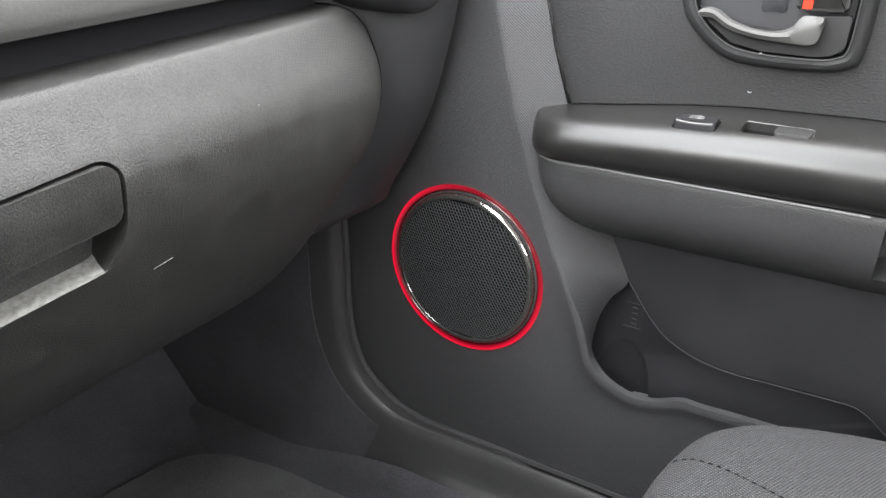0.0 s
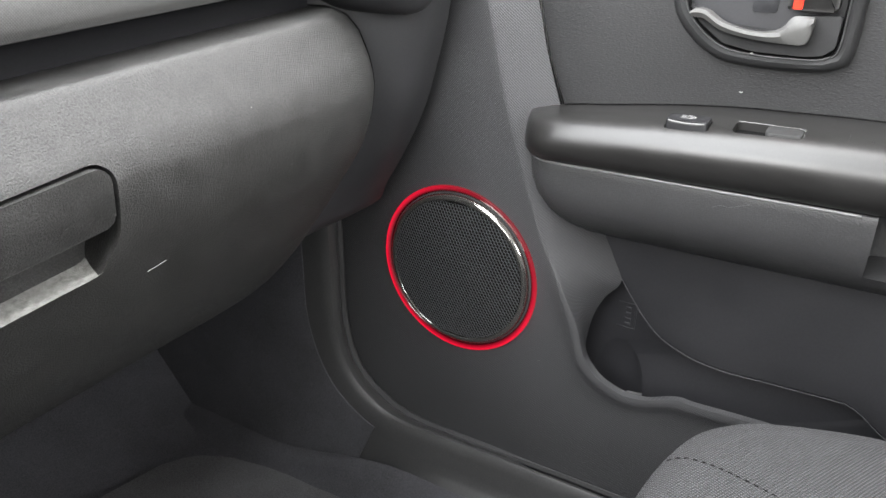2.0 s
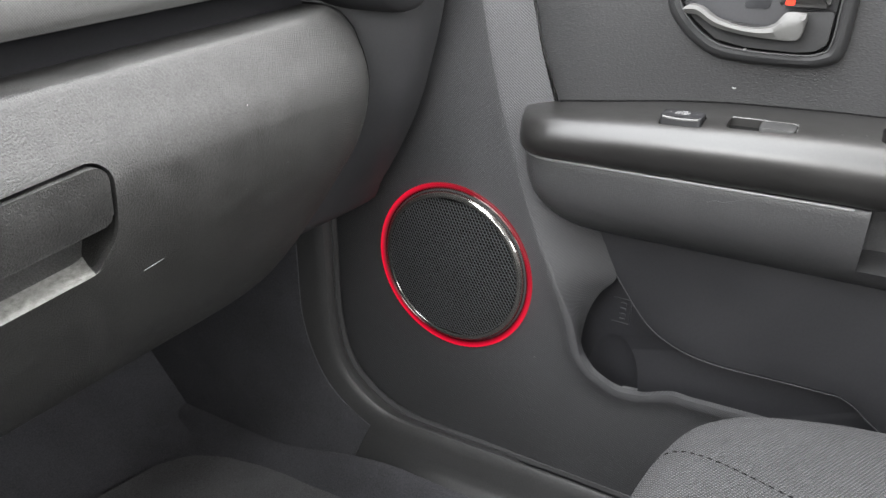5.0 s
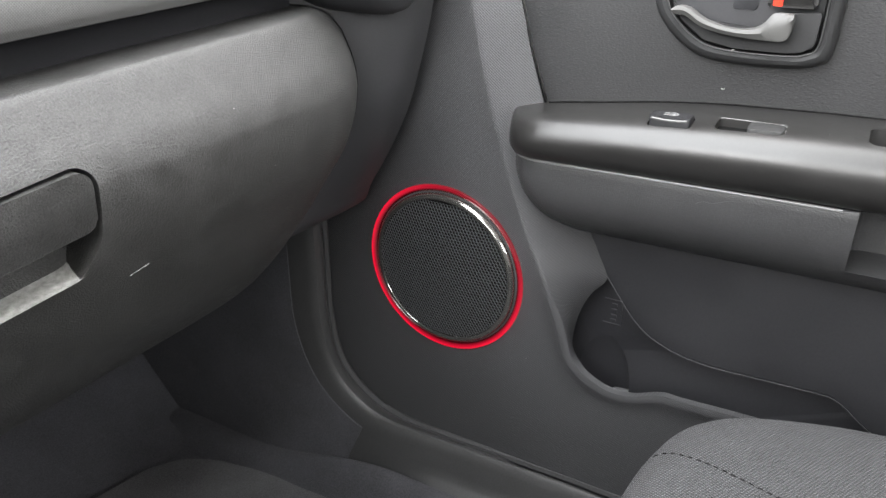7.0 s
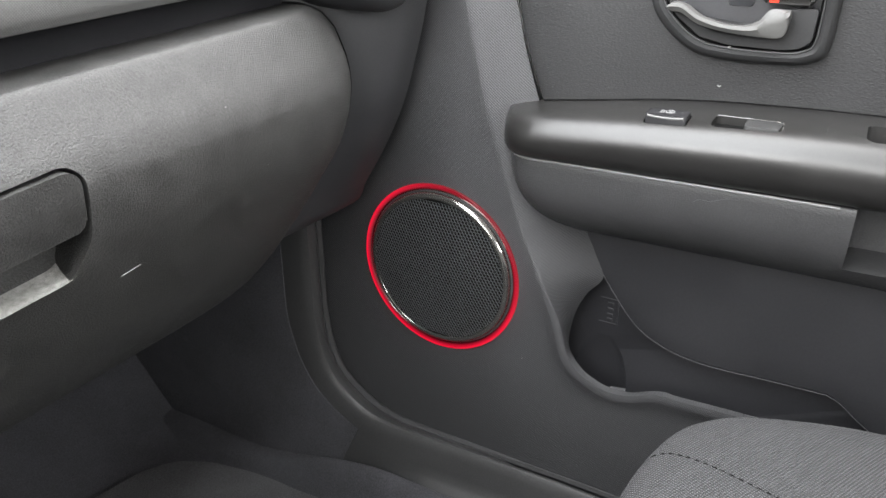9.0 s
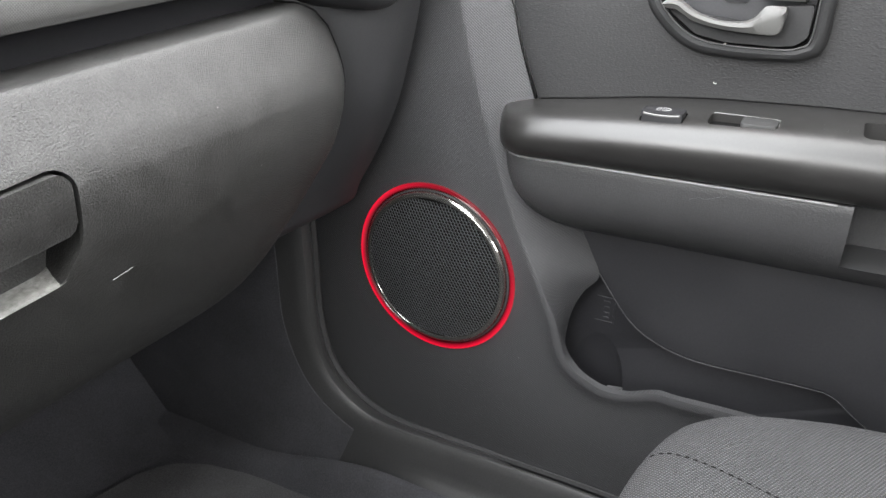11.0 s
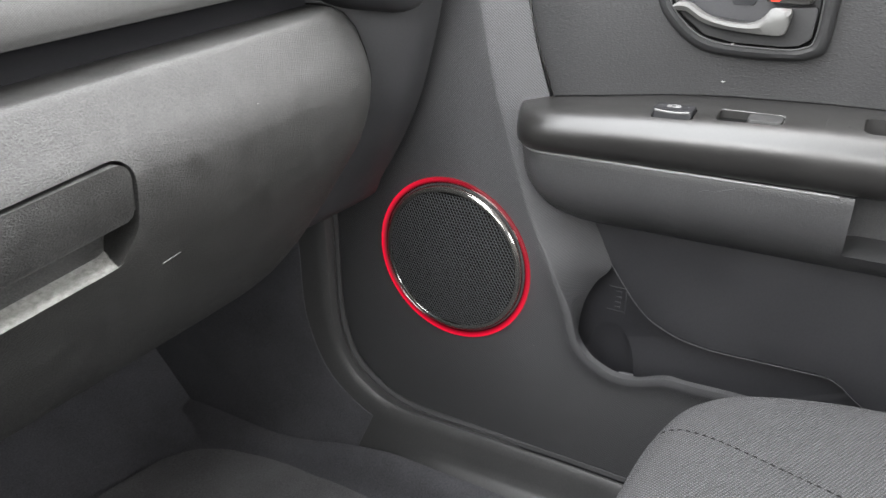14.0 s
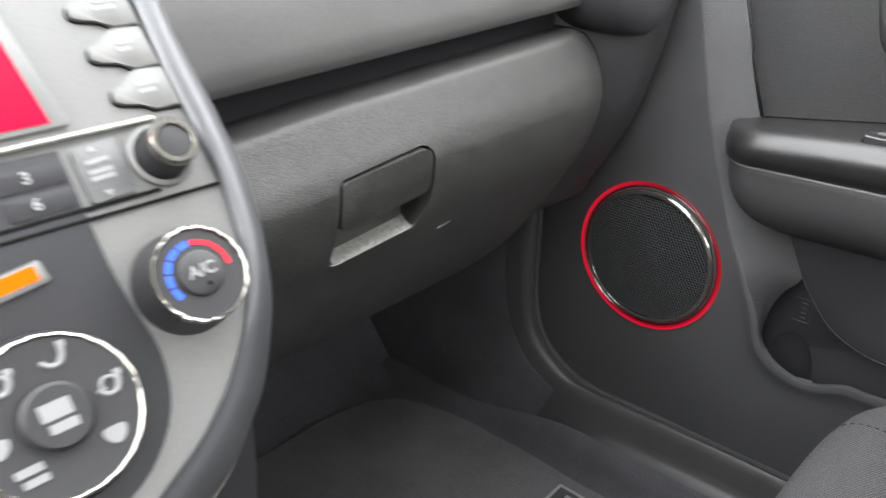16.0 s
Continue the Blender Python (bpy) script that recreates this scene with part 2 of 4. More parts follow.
def smooth(points, n, closed=False):
    """A Catmull-Rom curve through the points, n steps a span."""
    pts = [Vector(p) for p in points]
    k = len(pts)
    out = []
    for i in range(k if closed else k - 1):
        if closed:
            a, b, c, d = (pts[(i + j) % k] for j in (-1, 0, 1, 2))
        else:
            a, b, c, d = pts[max(i - 1, 0)], pts[i], pts[i + 1], pts[min(i + 2, k - 1)]
        for s in range(n):
            t = s / n
            out.append(0.5 * (2 * b + (c - a) * t + (2 * a - 5 * b + 4 * c - d) * t * t + (3 * b - a - 3 * c + d) * t ** 3))
    if not closed:
        out.append(pts[-1].copy())
    return out


def lofted(rings, closed=True, caps=True):
    """Skins rings of equally many points."""
    bm = bmesh.new()
    vs = [[bm.verts.new(p) for p in ring] for ring in rings]
    n = len(vs[0])
    for a, b in zip(vs, vs[1:]):
        for i in range(n if closed else n - 1):
            j = (i + 1) % n
            bm.faces.new((a[i], a[j], b[j], b[i]))
    if closed and caps:
        bm.faces.new(vs[0][::-1])
        bm.faces.new(vs[-1])
    return bm


def thick(rows, back):
    """A closed slab: a grid of points and the same grid moved by back (a vector or a function of the point)."""
    bm = bmesh.new()
    move = back if callable(back) else (lambda p: Vector(p) + Vector(back))
    f = [[bm.verts.new(p) for p in row] for row in rows]
    b = [[bm.verts.new(move(Vector(p))) for p in row] for row in rows]
    m, n = len(f), len(f[0])
    for i in range(m - 1):
        for j in range(n - 1):
            bm.faces.new((f[i][j], f[i][j + 1], f[i + 1][j + 1], f[i + 1][j]))
            bm.faces.new((b[i][j], b[i + 1][j], b[i + 1][j + 1], b[i][j + 1]))
    for i in range(m - 1):
        bm.faces.new((f[i][0], f[i + 1][0], b[i + 1][0], b[i][0]))
        bm.faces.new((f[i][-1], b[i][-1], b[i + 1][-1], f[i + 1][-1]))
    for j in range(n - 1):
        bm.faces.new((f[0][j], b[0][j], b[0][j + 1], f[0][j + 1]))
        bm.faces.new((f[-1][j], f[-1][j + 1], b[-1][j + 1], b[-1][j]))
    return bm


def prism(outline, m, height, bevel=0.0, segments=2):
    """An outline (x, y) raised by height along z, its top edge rounded, set by the matrix m."""
    bm = bmesh.new()
    low = [bm.verts.new((p[0], p[1], 0)) for p in outline]
    high = [bm.verts.new((p[0], p[1], height)) for p in outline]
    n = len(low)
    bm.faces.new(low[::-1])
    bm.faces.new(high)
    for i in range(n):
        bm.faces.new((low[i], low[(i + 1) % n], high[(i + 1) % n], high[i]))
    if bevel:
        edges = [e for e in bm.edges if e.verts[0] in high and e.verts[1] in high]
        bmesh.ops.bevel(bm, geom=edges, offset=bevel, segments=segments, affect='EDGES', profile=0.5)
    bmesh.ops.transform(bm, matrix=m, verts=bm.verts)
    return bm


def turned(profile, m, n=48):
    """A solid of revolution about z: profile of (radius, height)."""
    bm = bmesh.new()
    rings = []
    for r, h in profile:
        if r < 1e-6:
            rings.append([bm.verts.new((0, 0, h))])
        else:
            rings.append([bm.verts.new((r * math.cos(2 * math.pi * i / n), r * math.sin(2 * math.pi * i / n), h)) for i in range(n)])
    for a, b in zip(rings, rings[1:]):
        for i in range(n):
            j = (i + 1) % n
            if len(a) == 1 and len(b) == 1:
                continue
            if len(a) == 1:
                bm.faces.new((a[0], b[i], b[j]))
            elif len(b) == 1:
                bm.faces.new((a[i], a[j], b[0]))
            else:
                bm.faces.new((a[i], a[j], b[j], b[i]))
    bmesh.ops.transform(bm, matrix=m, verts=bm.verts)
    return bm


def tube(path, r, n=8):
    """A round bar along a path."""
    pts = [Vector(p) for p in path]
    rings = []
    for i, p in enumerate(pts):
        d = (pts[min(i + 1, len(pts) - 1)] - pts[max(i - 1, 0)]).normalized()
        side = d.orthogonal().normalized() if i == 0 else (side - d * side.dot(d)).normalized()
        up = d.cross(side)
        rings.append([p + r * (math.cos(a) * side + math.sin(a) * up) for a in (2 * math.pi * k / n for k in range(n))])
    return lofted(rings)


def box(lo, hi, bevel=0.0, segments=2):
    bm = bmesh.new()
    bmesh.ops.create_cube(bm, size=1)
    for v in bm.verts:
        v.co = Vector([lo[k] + (v.co[k] + 0.5) * (hi[k] - lo[k]) for k in range(3)])
    if bevel:
        bmesh.ops.bevel(bm, geom=bm.edges[:], offset=bevel, segments=segments, affect='EDGES', profile=0.5)
    return bm


def cut(bm, tool):
    """bm less tool."""
    obs = []
    for b in (bm, tool):
        bmesh.ops.recalc_face_normals(b, faces=b.faces)
        me = bpy.data.meshes.new("work")
        b.to_mesh(me)
        b.free()
        obs.append(new("work", me))
    mod = obs[0].modifiers.new("cut", 'BOOLEAN')
    mod.object, mod.operation, mod.solver = obs[1], 'DIFFERENCE', 'EXACT'
    done = obs[0].evaluated_get(bpy.context.evaluated_depsgraph_get()).to_mesh()
    out = bmesh.new()
    out.from_mesh(done)
    for o in obs:
        me = o.data
        bpy.data.objects.remove(o)
        bpy.data.meshes.remove(me)
    return out


def rounded(points, r, n=7):
    """An outline with its corners rounded."""
    pts = [Vector(p) for p in points]
    k = len(pts)
    out = []
    for i, p in enumerate(pts):
        a, b = pts[i - 1], pts[(i + 1) % k]
        da, db = a - p, b - p
        ra, rb = min(r, da.length * 0.45), min(r, db.length * 0.45)
        p0, p1 = p + da.normalized() * ra, p + db.normalized() * rb
        for s in range(n + 1):
            t = s / n
            out.append((1 - t) ** 2 * p0 + 2 * t * (1 - t) * p + t * t * p1)
    return out


def letters(text, size, m, depth=0.0003):
    """Raised lettering in the built-in font, centred, set by the matrix m."""
    cu = bpy.data.curves.new("letters", 'FONT')
    cu.body, cu.size, cu.extrude, cu.offset = text, size, depth, size * 0.025
    cu.align_x, cu.align_y = 'CENTER', 'CENTER'
    ob = bpy.data.objects.new("letters", cu)
    scene.collection.objects.link(ob)
    me = ob.evaluated_get(bpy.context.evaluated_depsgraph_get()).to_mesh()
    bm = bmesh.new()
    bm.from_mesh(me)
    bpy.data.objects.remove(ob)
    bpy.data.curves.remove(cu)
    bmesh.ops.transform(bm, matrix=m, verts=bm.verts)
    return bm


def ease(a, b, x):
    t = min(max((x - a) / (b - a), 0), 1)
    return t * t * (3 - 2 * t)


def along(table, x):
    """Linear reading of a table of (x, value)."""
    return float(np.interp(x, [a for a, _ in table], [b for _, b in table]))


# ---- the cabin: floor, toe board, sides, roof ----
SETTING = "structure"
floor_rows = []
for i in range(41):
    y = -1.2 + i * 0.0575
    z = 0.34 * max(0, (y - 0.80) / 0.3) if y > 0.80 else 0.0
    floor_rows.append([(x, y + 0.0, z + 0.003 * noise.noise((x * 9, y * 9, 0))) for x in np.linspace(-0.78, 0.78, 60)])
tagged(part("floor", thick(floor_rows, (0, 0, -0.04)), CARPET), "charcoal carpeted floor of a car footwell", "floor", kind=SETTING)
tagged(part("wall_front", box((-0.80, 1.06, -0.04), (0.80, 1.10, 0.80)), CARPET), "dark carpeted bulkhead under the dashboard", "bulkhead", kind=SETTING)
tagged(part("wall_left", box((-0.80, -1.2, -0.04), (-0.76, 1.06, 0.80), 0.01), SHELL), "grey plastic driver's side of the cabin", "cabin side", kind=SETTING)
tagged(part("wall_right", box((0.76, -1.2, -0.04), (0.80, 1.06, 0.80), 0.01), SHELL), "dark outer skin of the passenger door", "cabin side", kind=SETTING)
tagged(part("wall_back", box((-0.80, -1.24, -0.04), (0.80, -1.2, 0.80)), SHELL), "grey plastic rear of the cabin", "cabin side", kind=SETTING)
tagged(part("ceiling", box((-0.80, -1.24, 1.20), (0.80, -0.05, 1.24)), HEADLINER), "pale grey fabric headliner", "ceiling", kind=SETTING)
for k, (x, y) in enumerate(((-0.78, -0.60), (0.78, -0.60), (-0.78, -1.21), (0.78, -1.21))):
    tagged(part("pillar", box((x - 0.02, y - 0.05, 0.80), (x + 0.02, y + 0.05, 1.20), 0.008), SHELL), "grey plastic window pillar", "pillar", kind=SETTING)
for x in (-0.78, 0.78):
    tagged(part("windscreen_pillar", tube([(x, 0.98, 0.80), (x, -0.05, 1.215)], 0.035, 10), SHELL), "grey plastic windscreen pillar", "pillar", kind=SETTING)

# ---- door sill, weather seal and kick panel ----
# the path of the seal round the door opening, (y, z)
SEAL = smooth([(0.545, 0.70), (0.540, 0.52), (0.538, 0.342), (0.538, 0.237), (0.522, 0.172), (0.483, 0.135), (0.438, 0.119),
               (0.37, 0.117), (0.218, 0.121), (0.05, 0.119), (-0.25, 0.119), (-0.60, 0.119)], 8)


def sill_rings(profile, kick=None):
    """Sweeps a profile of (x, depth) along the seal; kick is the profile up the front edge."""
    rings = []
    for i, p in enumerate(SEAL):
        d = (SEAL[min(i + 1, len(SEAL) - 1)] - SEAL[max(i - 1, 0)]).normalized()
        out = Vector((-d.y, d.x))
        out = out if out.y < 0.2 else -out
        if out.x < -0.5:
            out = -out
        w = 0.5 * ease(0.26, 0.125, p.y) + 0.5 * ease(0.50, 0.36, p.x) if kick else 1.0
        ring = []
        for (x, o), (kx, ko) in zip(profile, kick or profile):
            x, o = kx + (x - kx) * w, ko + (o - ko) * w
            if kick and x > 0.6200:
                o += 0.0090 * ease(0.292, 0.264, p.x) * ease(0.6200, 0.6262, x)
            ring.append((x, p.x + out.x * o, max(p.y + out.y * o, -0.005)))
        rings.append(ring)
    return rings


sill = thing("door_sill_trim", (0.60, 0.2, 0), "dark plastic sill and kick panel trim along the door opening", "sill trim", SETTING)
SILL_FACE = [(0.6425, 0.03), (0.6400, 0.006), (0.632, 0.0020), (0.6255, -0.0020), (0.6215, -0.0058), (0.6175, -0.0060), (0.6140, -0.0022), (0.6120, 0.008), (0.6105, 0.030), (0.6085, 0.043), (0.604, 0.0475), (0.592, 0.0510), (0.584, 0.070), (0.64, 0.070)]
KICK_FACE = [(0.6425, 0.03), (0.6400, 0.006), (0.632, 0.0010), (0.624, -0.0004), (0.618, 0.0015), (0.615, 0.006), (0.613, 0.014), (0.611, 0.030), (0.609, 0.055), (0.607, 0.090), (0.605, 0.140), (0.603, 0.220), (0.602, 0.50), (0.64, 0.50)]
part("trim_panel", lofted(sill_rings(SILL_FACE, KICK_FACE)), SILLPL, sill)
carpet_roll = [[(x, y, z * (1 - 0.7 * ease(0.42, 0.66, y)) + 0.002 * noise.noise((x * 30, y * 14, 1))) for x, z in ((0.612, 0.030), (0.600, 0.062), (0.592, 0.0695), (0.584, 0.0690), (0.577, 0.062), (0.571, 0.048), (0.566, 0.030), (0.558, 0.014), (0.545, 0.004))]
               for y in np.linspace(-0.60, 1.04, 70)]
# sheet added over the forward kick; its paler colour lifts the deep shade
lining = [[Vector(ring[k]).lerp(Vector(ring[k + 1]), q) + Vector((-0.0015, 0, 0)) for k in (7, 8, 9, 10, 11) for q in (0.35, 0.98)] for ring in sill_rings(SILL_FACE, KICK_FACE)[:44]]
part("kick_lightener", thick(lining, (0.003, 0, 0)), CARPET, sill, "added sheet in paler carpet colour that lightens the shaded kick panel")
part("carpet_edge", thick(carpet_roll, (0.004, 0, -0.008)), CARPET, sill, "charcoal carpet turned up against the sill")
seal = tagged(part("weather_seal", lofted(sill_rings([(0.6445 + 0.006 * math.cos(a), 0.008 + 0.006 * math.sin(a)) for a in np.linspace(0, 2 * math.pi, 9)[:-1]])), RUBBER),
              "black rubber weather seal round the door opening", "weather seal", kind=SETTING)

# ---- passenger door ----
DOOR_X = 0.640
door = thing("car_door", (0.66, 0.1, 0.08), "closed passenger door lined in dark grey plastic and vinyl", "car door")
# edge of the forward panel: (y, z) of the edge, then x, y, z where its inner slope ends
EDGE = [((0.371, 0.74), (0.672, 0.335, 0.74)), ((0.342, 0.638), (0.670, 0.302, 0.638)), ((0.331, 0.590), (0.670, 0.290, 0.592)),
        ((0.3165, 0.535), (0.672, 0.272, 0.540)), ((0.298, 0.480), (0.680, 0.250, 0.480)), ((0.271, 0.408), (0.697, 0.221, 0.400)),
        ((0.256, 0.379), (0.6995, 0.2005, 0.356)), ((0.241, 0.347), (0.690, 0.2140, 0.334)), ((0.229, 0.322), (0.679, 0.2215, 0.314)), ((0.2225, 0.300), (0.666, 0.2225, 0.290)),
        ((0.216, 0.281), (0.654, 0.2160, 0.281)), ((0.203, 0.265), (0.6470, 0.201, 0.268)), ((0.186, 0.256), (0.6458, 0.185, 0.259)), ((0.167, 0.250), (0.6458, 0.167, 0.254)),
        ((0.143, 0.253), (0.6458, 0.143, 0.256)), ((0.116, 0.264), (0.6458, 0.116, 0.267)), ((0.095, 0.264), (0.6458, 0.095, 0.267)),
        ((0.040, 0.266), (0.6458, 0.040, 0.269)), ((-0.10, 0.268), (0.6458, -0.10, 0.271)), ((-0.45, 0.27), (0.6458, -0.45, 0.273))]
k_edge = smooth([e[0] for e in EDGE], 6)
s_edge = smooth([e[1] for e in EDGE], 6)
OUTER = [(0.60, 0.74), (0.60, 0.66), (0.60, 0.60), (0.60, 0.54), (0.60, 0.46), (0.60, 0.36), (0.60, 0.30), (0.60, 0.24), (0.60, 0.18), (0.60, 0.11),
         (0.60, 0.05), (0.50, 0.05), (0.40, 0.05), (0.30, 0.05), (0.20, 0.05), (0.14, 0.05), (0.10, 0.05), (0.04, 0.05), (-0.10, 0.05), (-0.45, 0.05)]
rows = []
for i, (k, s) in enumerate(zip(k_edge, s_edge)):
    a, f = divmod(i, 6)
    o0, o1 = Vector(OUTER[a]), Vector(OUTER[min(a + 1, len(OUTER) - 1)])
    outer = o0.lerp(o1, f / 6)
    down = ease(9.0, 11.5, i / 6)
    kk = Vector((DOOR_X, k.x, k.y))
    oo = Vector((DOOR_X + 0.002, outer.x, outer.y))
    away = (oo - kk).normalized()
    slope = (s - kk).normalized()
    ahead = (k_edge[min(i + 1, len(k_edge) - 1)] - k_edge[max(i - 1, 0)]).normalized()
    over = Vector((0, -ahead.y, ahead.x))
    over = over if over.dot(Vector((0, -1, 1))) > 0 else -over
    lip = ease(5.5, 8.5, i / 6)
    deep = Vector((0.735, s.y + 0.04, s.z)).lerp(Vector((0.653, s.y, s.z - 0.13)), down)
    row = [deep, s.lerp(deep, 0.12), s, kk.lerp(s, 0.66), kk.lerp(s, 0.33) + over * 0.0022 * lip, kk + slope * 0.0030 + over * 0.0044 * lip - Vector((0.0016, 0, 0)) * lip]
    row.append(kk + (slope + away) * 0.0008 + over * 0.0046 * lip - Vector((0.0046, 0, 0)) * lip)
    row += [kk + away * 0.0026 - Vector((0.0054, 0, 0)) * lip, kk + away * 0.0062 - Vector((0.0042, 0, 0)) * lip, kk + away * 0.0110 - Vector((0.0022, 0, 0)) * lip, kk + away * 0.02 - Vector((0.0004, 0, 0)) * lip]
    near = kk + away * 0.02
    row += [near.lerp(oo, q) for q in np.linspace(0.05, 1, 14)]
    for p in row[5:]:
        p.x += 0.04 * max(0.0, p.y - 0.25)
    rows.append(row)
panel_bm = lofted(rows, closed=False)
part("front_panel", panel_bm, DOORSKIN, door, "fine-textured dark grey plastic with a speaker opening")
# rear inner lining behind the map pocket
PSEAM = smooth([(0.240, 0.42), (0.223, 0.386), (0.2035, 0.358), (0.165, 0.3075), (0.131, 0.286), (0.088, 0.277), (0.03, 0.278), (-0.025, 0.2792), (-0.036, 0.2778), (-0.048, 0.2715), (-0.062, 0.2600), (-0.080, 0.2490), (-0.11, 0.2400), (-0.45, 0.235)], 6)
rows = []
for p in PSEAM:
    rows.append([Vector((0.706, p.x, p.y)), Vector((0.7015, p.x, p.y + 0.0006)), Vector((0.699, p.x, p.y + 0.003))]
                + [Vector((0.6985 + 0.002 * q, p.x, p.y + 0.003 + (0.50 - p.y) * q)) for q in np.linspace(0.04, 1, 12)])
part("lining", thick(rows, (0.02, 0, 0)), LINING, door, "smooth dark plastic lining above the pocket")
part("lining_edge", tube([Vector((0.7000, p.x, p.y + 0.0006)) for p in PSEAM], 0.0005, 5), ROCKER, door, "fine pale edge of the lining")
back_bm = box((0.716, -0.45, 0.07), (0.730, 0.30, 0.45), 0.002)
hollow = bmesh.new()
bmesh.ops.create_uvsphere(hollow, u_segments=32, v_segments=20, radius=1.0)
bmesh.ops.transform(hollow, matrix=Matrix.Translation((0.711, 0.1978, 0.2034)) @ Matrix.Diagonal((0.014, 0.034, 0.075, 1)), verts=hollow.verts)
part("pocket_back", cut(back_bm, hollow), POCKET, door, "pocket back with a bottle-shaped hollow")
part("pocket_floor", box((0.644, -0.45, 0.135), (0.720, 0.235, 0.147), 0.002), POCKET, door)
# padded upper insert
INSERT_FRONT = [(0.52, 0.268), (0.543, 0.272), (0.592, 0.290), (0.638, 0.302), (0.78, 0.345)]
insert_x = lambda y: 0.6698 + 0.028 * ease(0.27, 0.10, y) - 0.006 * ease(0.05, -0.2, y)
rows = []
for z in np.linspace(0.52, 0.78, 22):
    y0 = along(INSERT_FRONT, z)
    row = [Vector((0.684, y0, z)), Vector((0.674, y0 - 0.0008, z)), Vector((0.6705, y0 - 0.003, z)), Vector((0.6698, y0 - 0.007, z))]
    for q in np.linspace(0.02, 1, 30):
        y = y0 - 0.007 - q * (0.50)
        row.append(Vector((insert_x(y), y, z)))
    rows.append(row)
insert_bm = thick(rows, (0.022, 0, 0))
part("insert_seam", tube([Vector((0.6712, along(INSERT_FRONT, z) + 0.0006, z)) for z in np.linspace(0.535, 0.78, 24)], 0.0011, 6), BLACK, door, "dark seam in front of the insert")

# armrest: a cap over a padded lower body
def flat(x, y, z, tilt=0.0):
    """A frame whose x runs back along the door, whose y runs out to the door and whose z is up."""
    return Matrix.Translation((x, y, z)) @ Matrix(((0, 1, 0, 0), (-1, 0, 0, 0), (0, 0, 1, 0), (0, 0, 0, 1))) @ pose(0, 0, 0, tilt, 0, 0)


CAP_LIFT = [(-0.5, 0.004), (0.02, 0.003), (0.10, 0.001), (0.17, -0.002), (0.25, -0.008), (0.30, -0.014)]


def armrest_rings(profile, ys):
    """Profile of (x, z) swept back along the door, drawn in round its front nose."""
    rings = []
    for y in ys:
        t = min((0.304 - y) / 0.05, 1)
        fill = math.sqrt(max(0.0, 1 - (1 - t) ** 2.2))
        lift = along(CAP_LIFT, y)
        rings.append([(0.70 + (x - 0.70) * (0.12 + 0.88 * fill), y, z + lift * ease(0.49, 0.54, z)) for x, z in profile])
    return rings


arm_y = [0.304, 0.3035, 0.302, 0.2995, 0.296, 0.291, 0.284, 0.275, 0.264, 0.252] + list(np.linspace(0.235, -0.45, 30))
cap = [(0.700, 0.5000), (0.6270, 0.5003), (0.6225, 0.5014), (0.6150, 0.5050), (0.6090, 0.5105), (0.6048, 0.5175), (0.6025, 0.5250), (0.6022, 0.5320), (0.6045, 0.5390), (0.6090, 0.5452), (0.6155, 0.5497), (0.6235, 0.5523), (0.6330, 0.5535), (0.650, 0.5540), (0.712, 0.5550)]
cap_bm = lofted(armrest_rings(cap, arm_y))
pull = prism(rounded([(-0.010, 0.622), (-0.010, 0.664), (-0.15, 0.664), (-0.15, 0.622)], 0.008), Matrix(((0, 1, 0, 0), (1, 0, 0, 0), (0, 0, 1, 0.525), (0, 0, 0, 1))), 0.06)
sw = flat(0.6290, 0.1395, 0.5525)
ww = flat(0.6345, 0.0760, 0.5548)
LOCK_WELL = rounded([(-0.0182, -0.0118), (0.0182, -0.0118), (0.0182, 0.0122), (-0.0182, 0.0122)], 0.004)
WINDOW_WELL = rounded([(-0.0270, -0.0140), (0.0270, -0.0140), (0.0270, 0.0135), (-0.0270, 0.0135)], 0.006)
cap_bm = cut(cap_bm, prism(LOCK_WELL, sw @ pose(0, 0, -0.006), 0.02))
cap_bm = cut(cap_bm, prism(WINDOW_WELL, ww @ pose(0, 0, -0.008), 0.02))
part("armrest_cap", cut(cap_bm, pull), ARMCAP, door, "satin black armrest top with a pull recess")
part("armrest_seam", tube([Vector((insert_x(y) - 0.0004, y, 0.5546 + along(CAP_LIFT, y))) for y in np.linspace(0.268, -0.22, 40)], 0.0012, 6), BLACK, door, "dark seam between insert and armrest")
low = [(0.705, 0.4996), (0.6285, 0.4998), (0.6252, 0.4992), (0.6240, 0.4972), (0.6242, 0.4900), (0.6250, 0.4790), (0.6274, 0.4670), (0.6325, 0.4540), (0.6410, 0.4410), (0.6520, 0.4300), (0.6650, 0.4205), (0.682, 0.411), (0.705, 0.400)]


def armlow_rings(ys):
    rings = []
    for y in ys:
        t = min((0.302 - y) / 0.075, 1)
        fill = math.sqrt(max(0.0, 1 - (1 - t) ** 2.4))
        t2 = min((0.302 - y) / 0.045, 1)
        fill2 = math.sqrt(max(0.0, 1 - (1 - t2) ** 2.2))
        rings.append([(0.705 + (x - 0.705) * (0.15 + 0.85 * fill2), y, 0.4996 + (z - 0.4996) * (0.10 + 0.90 * fill)) for x, z in low])
    return rings


scoop = prism(rounded([(-0.016, 0.60), (-0.016, 0.696), (-0.16, 0.696), (-0.16, 0.60)], 0.012), Matrix(((0, 1, 0, 0), (1, 0, 0, 0), (0, 0, 1, 0.440), (0, 0, 0, 1))), 0.10)
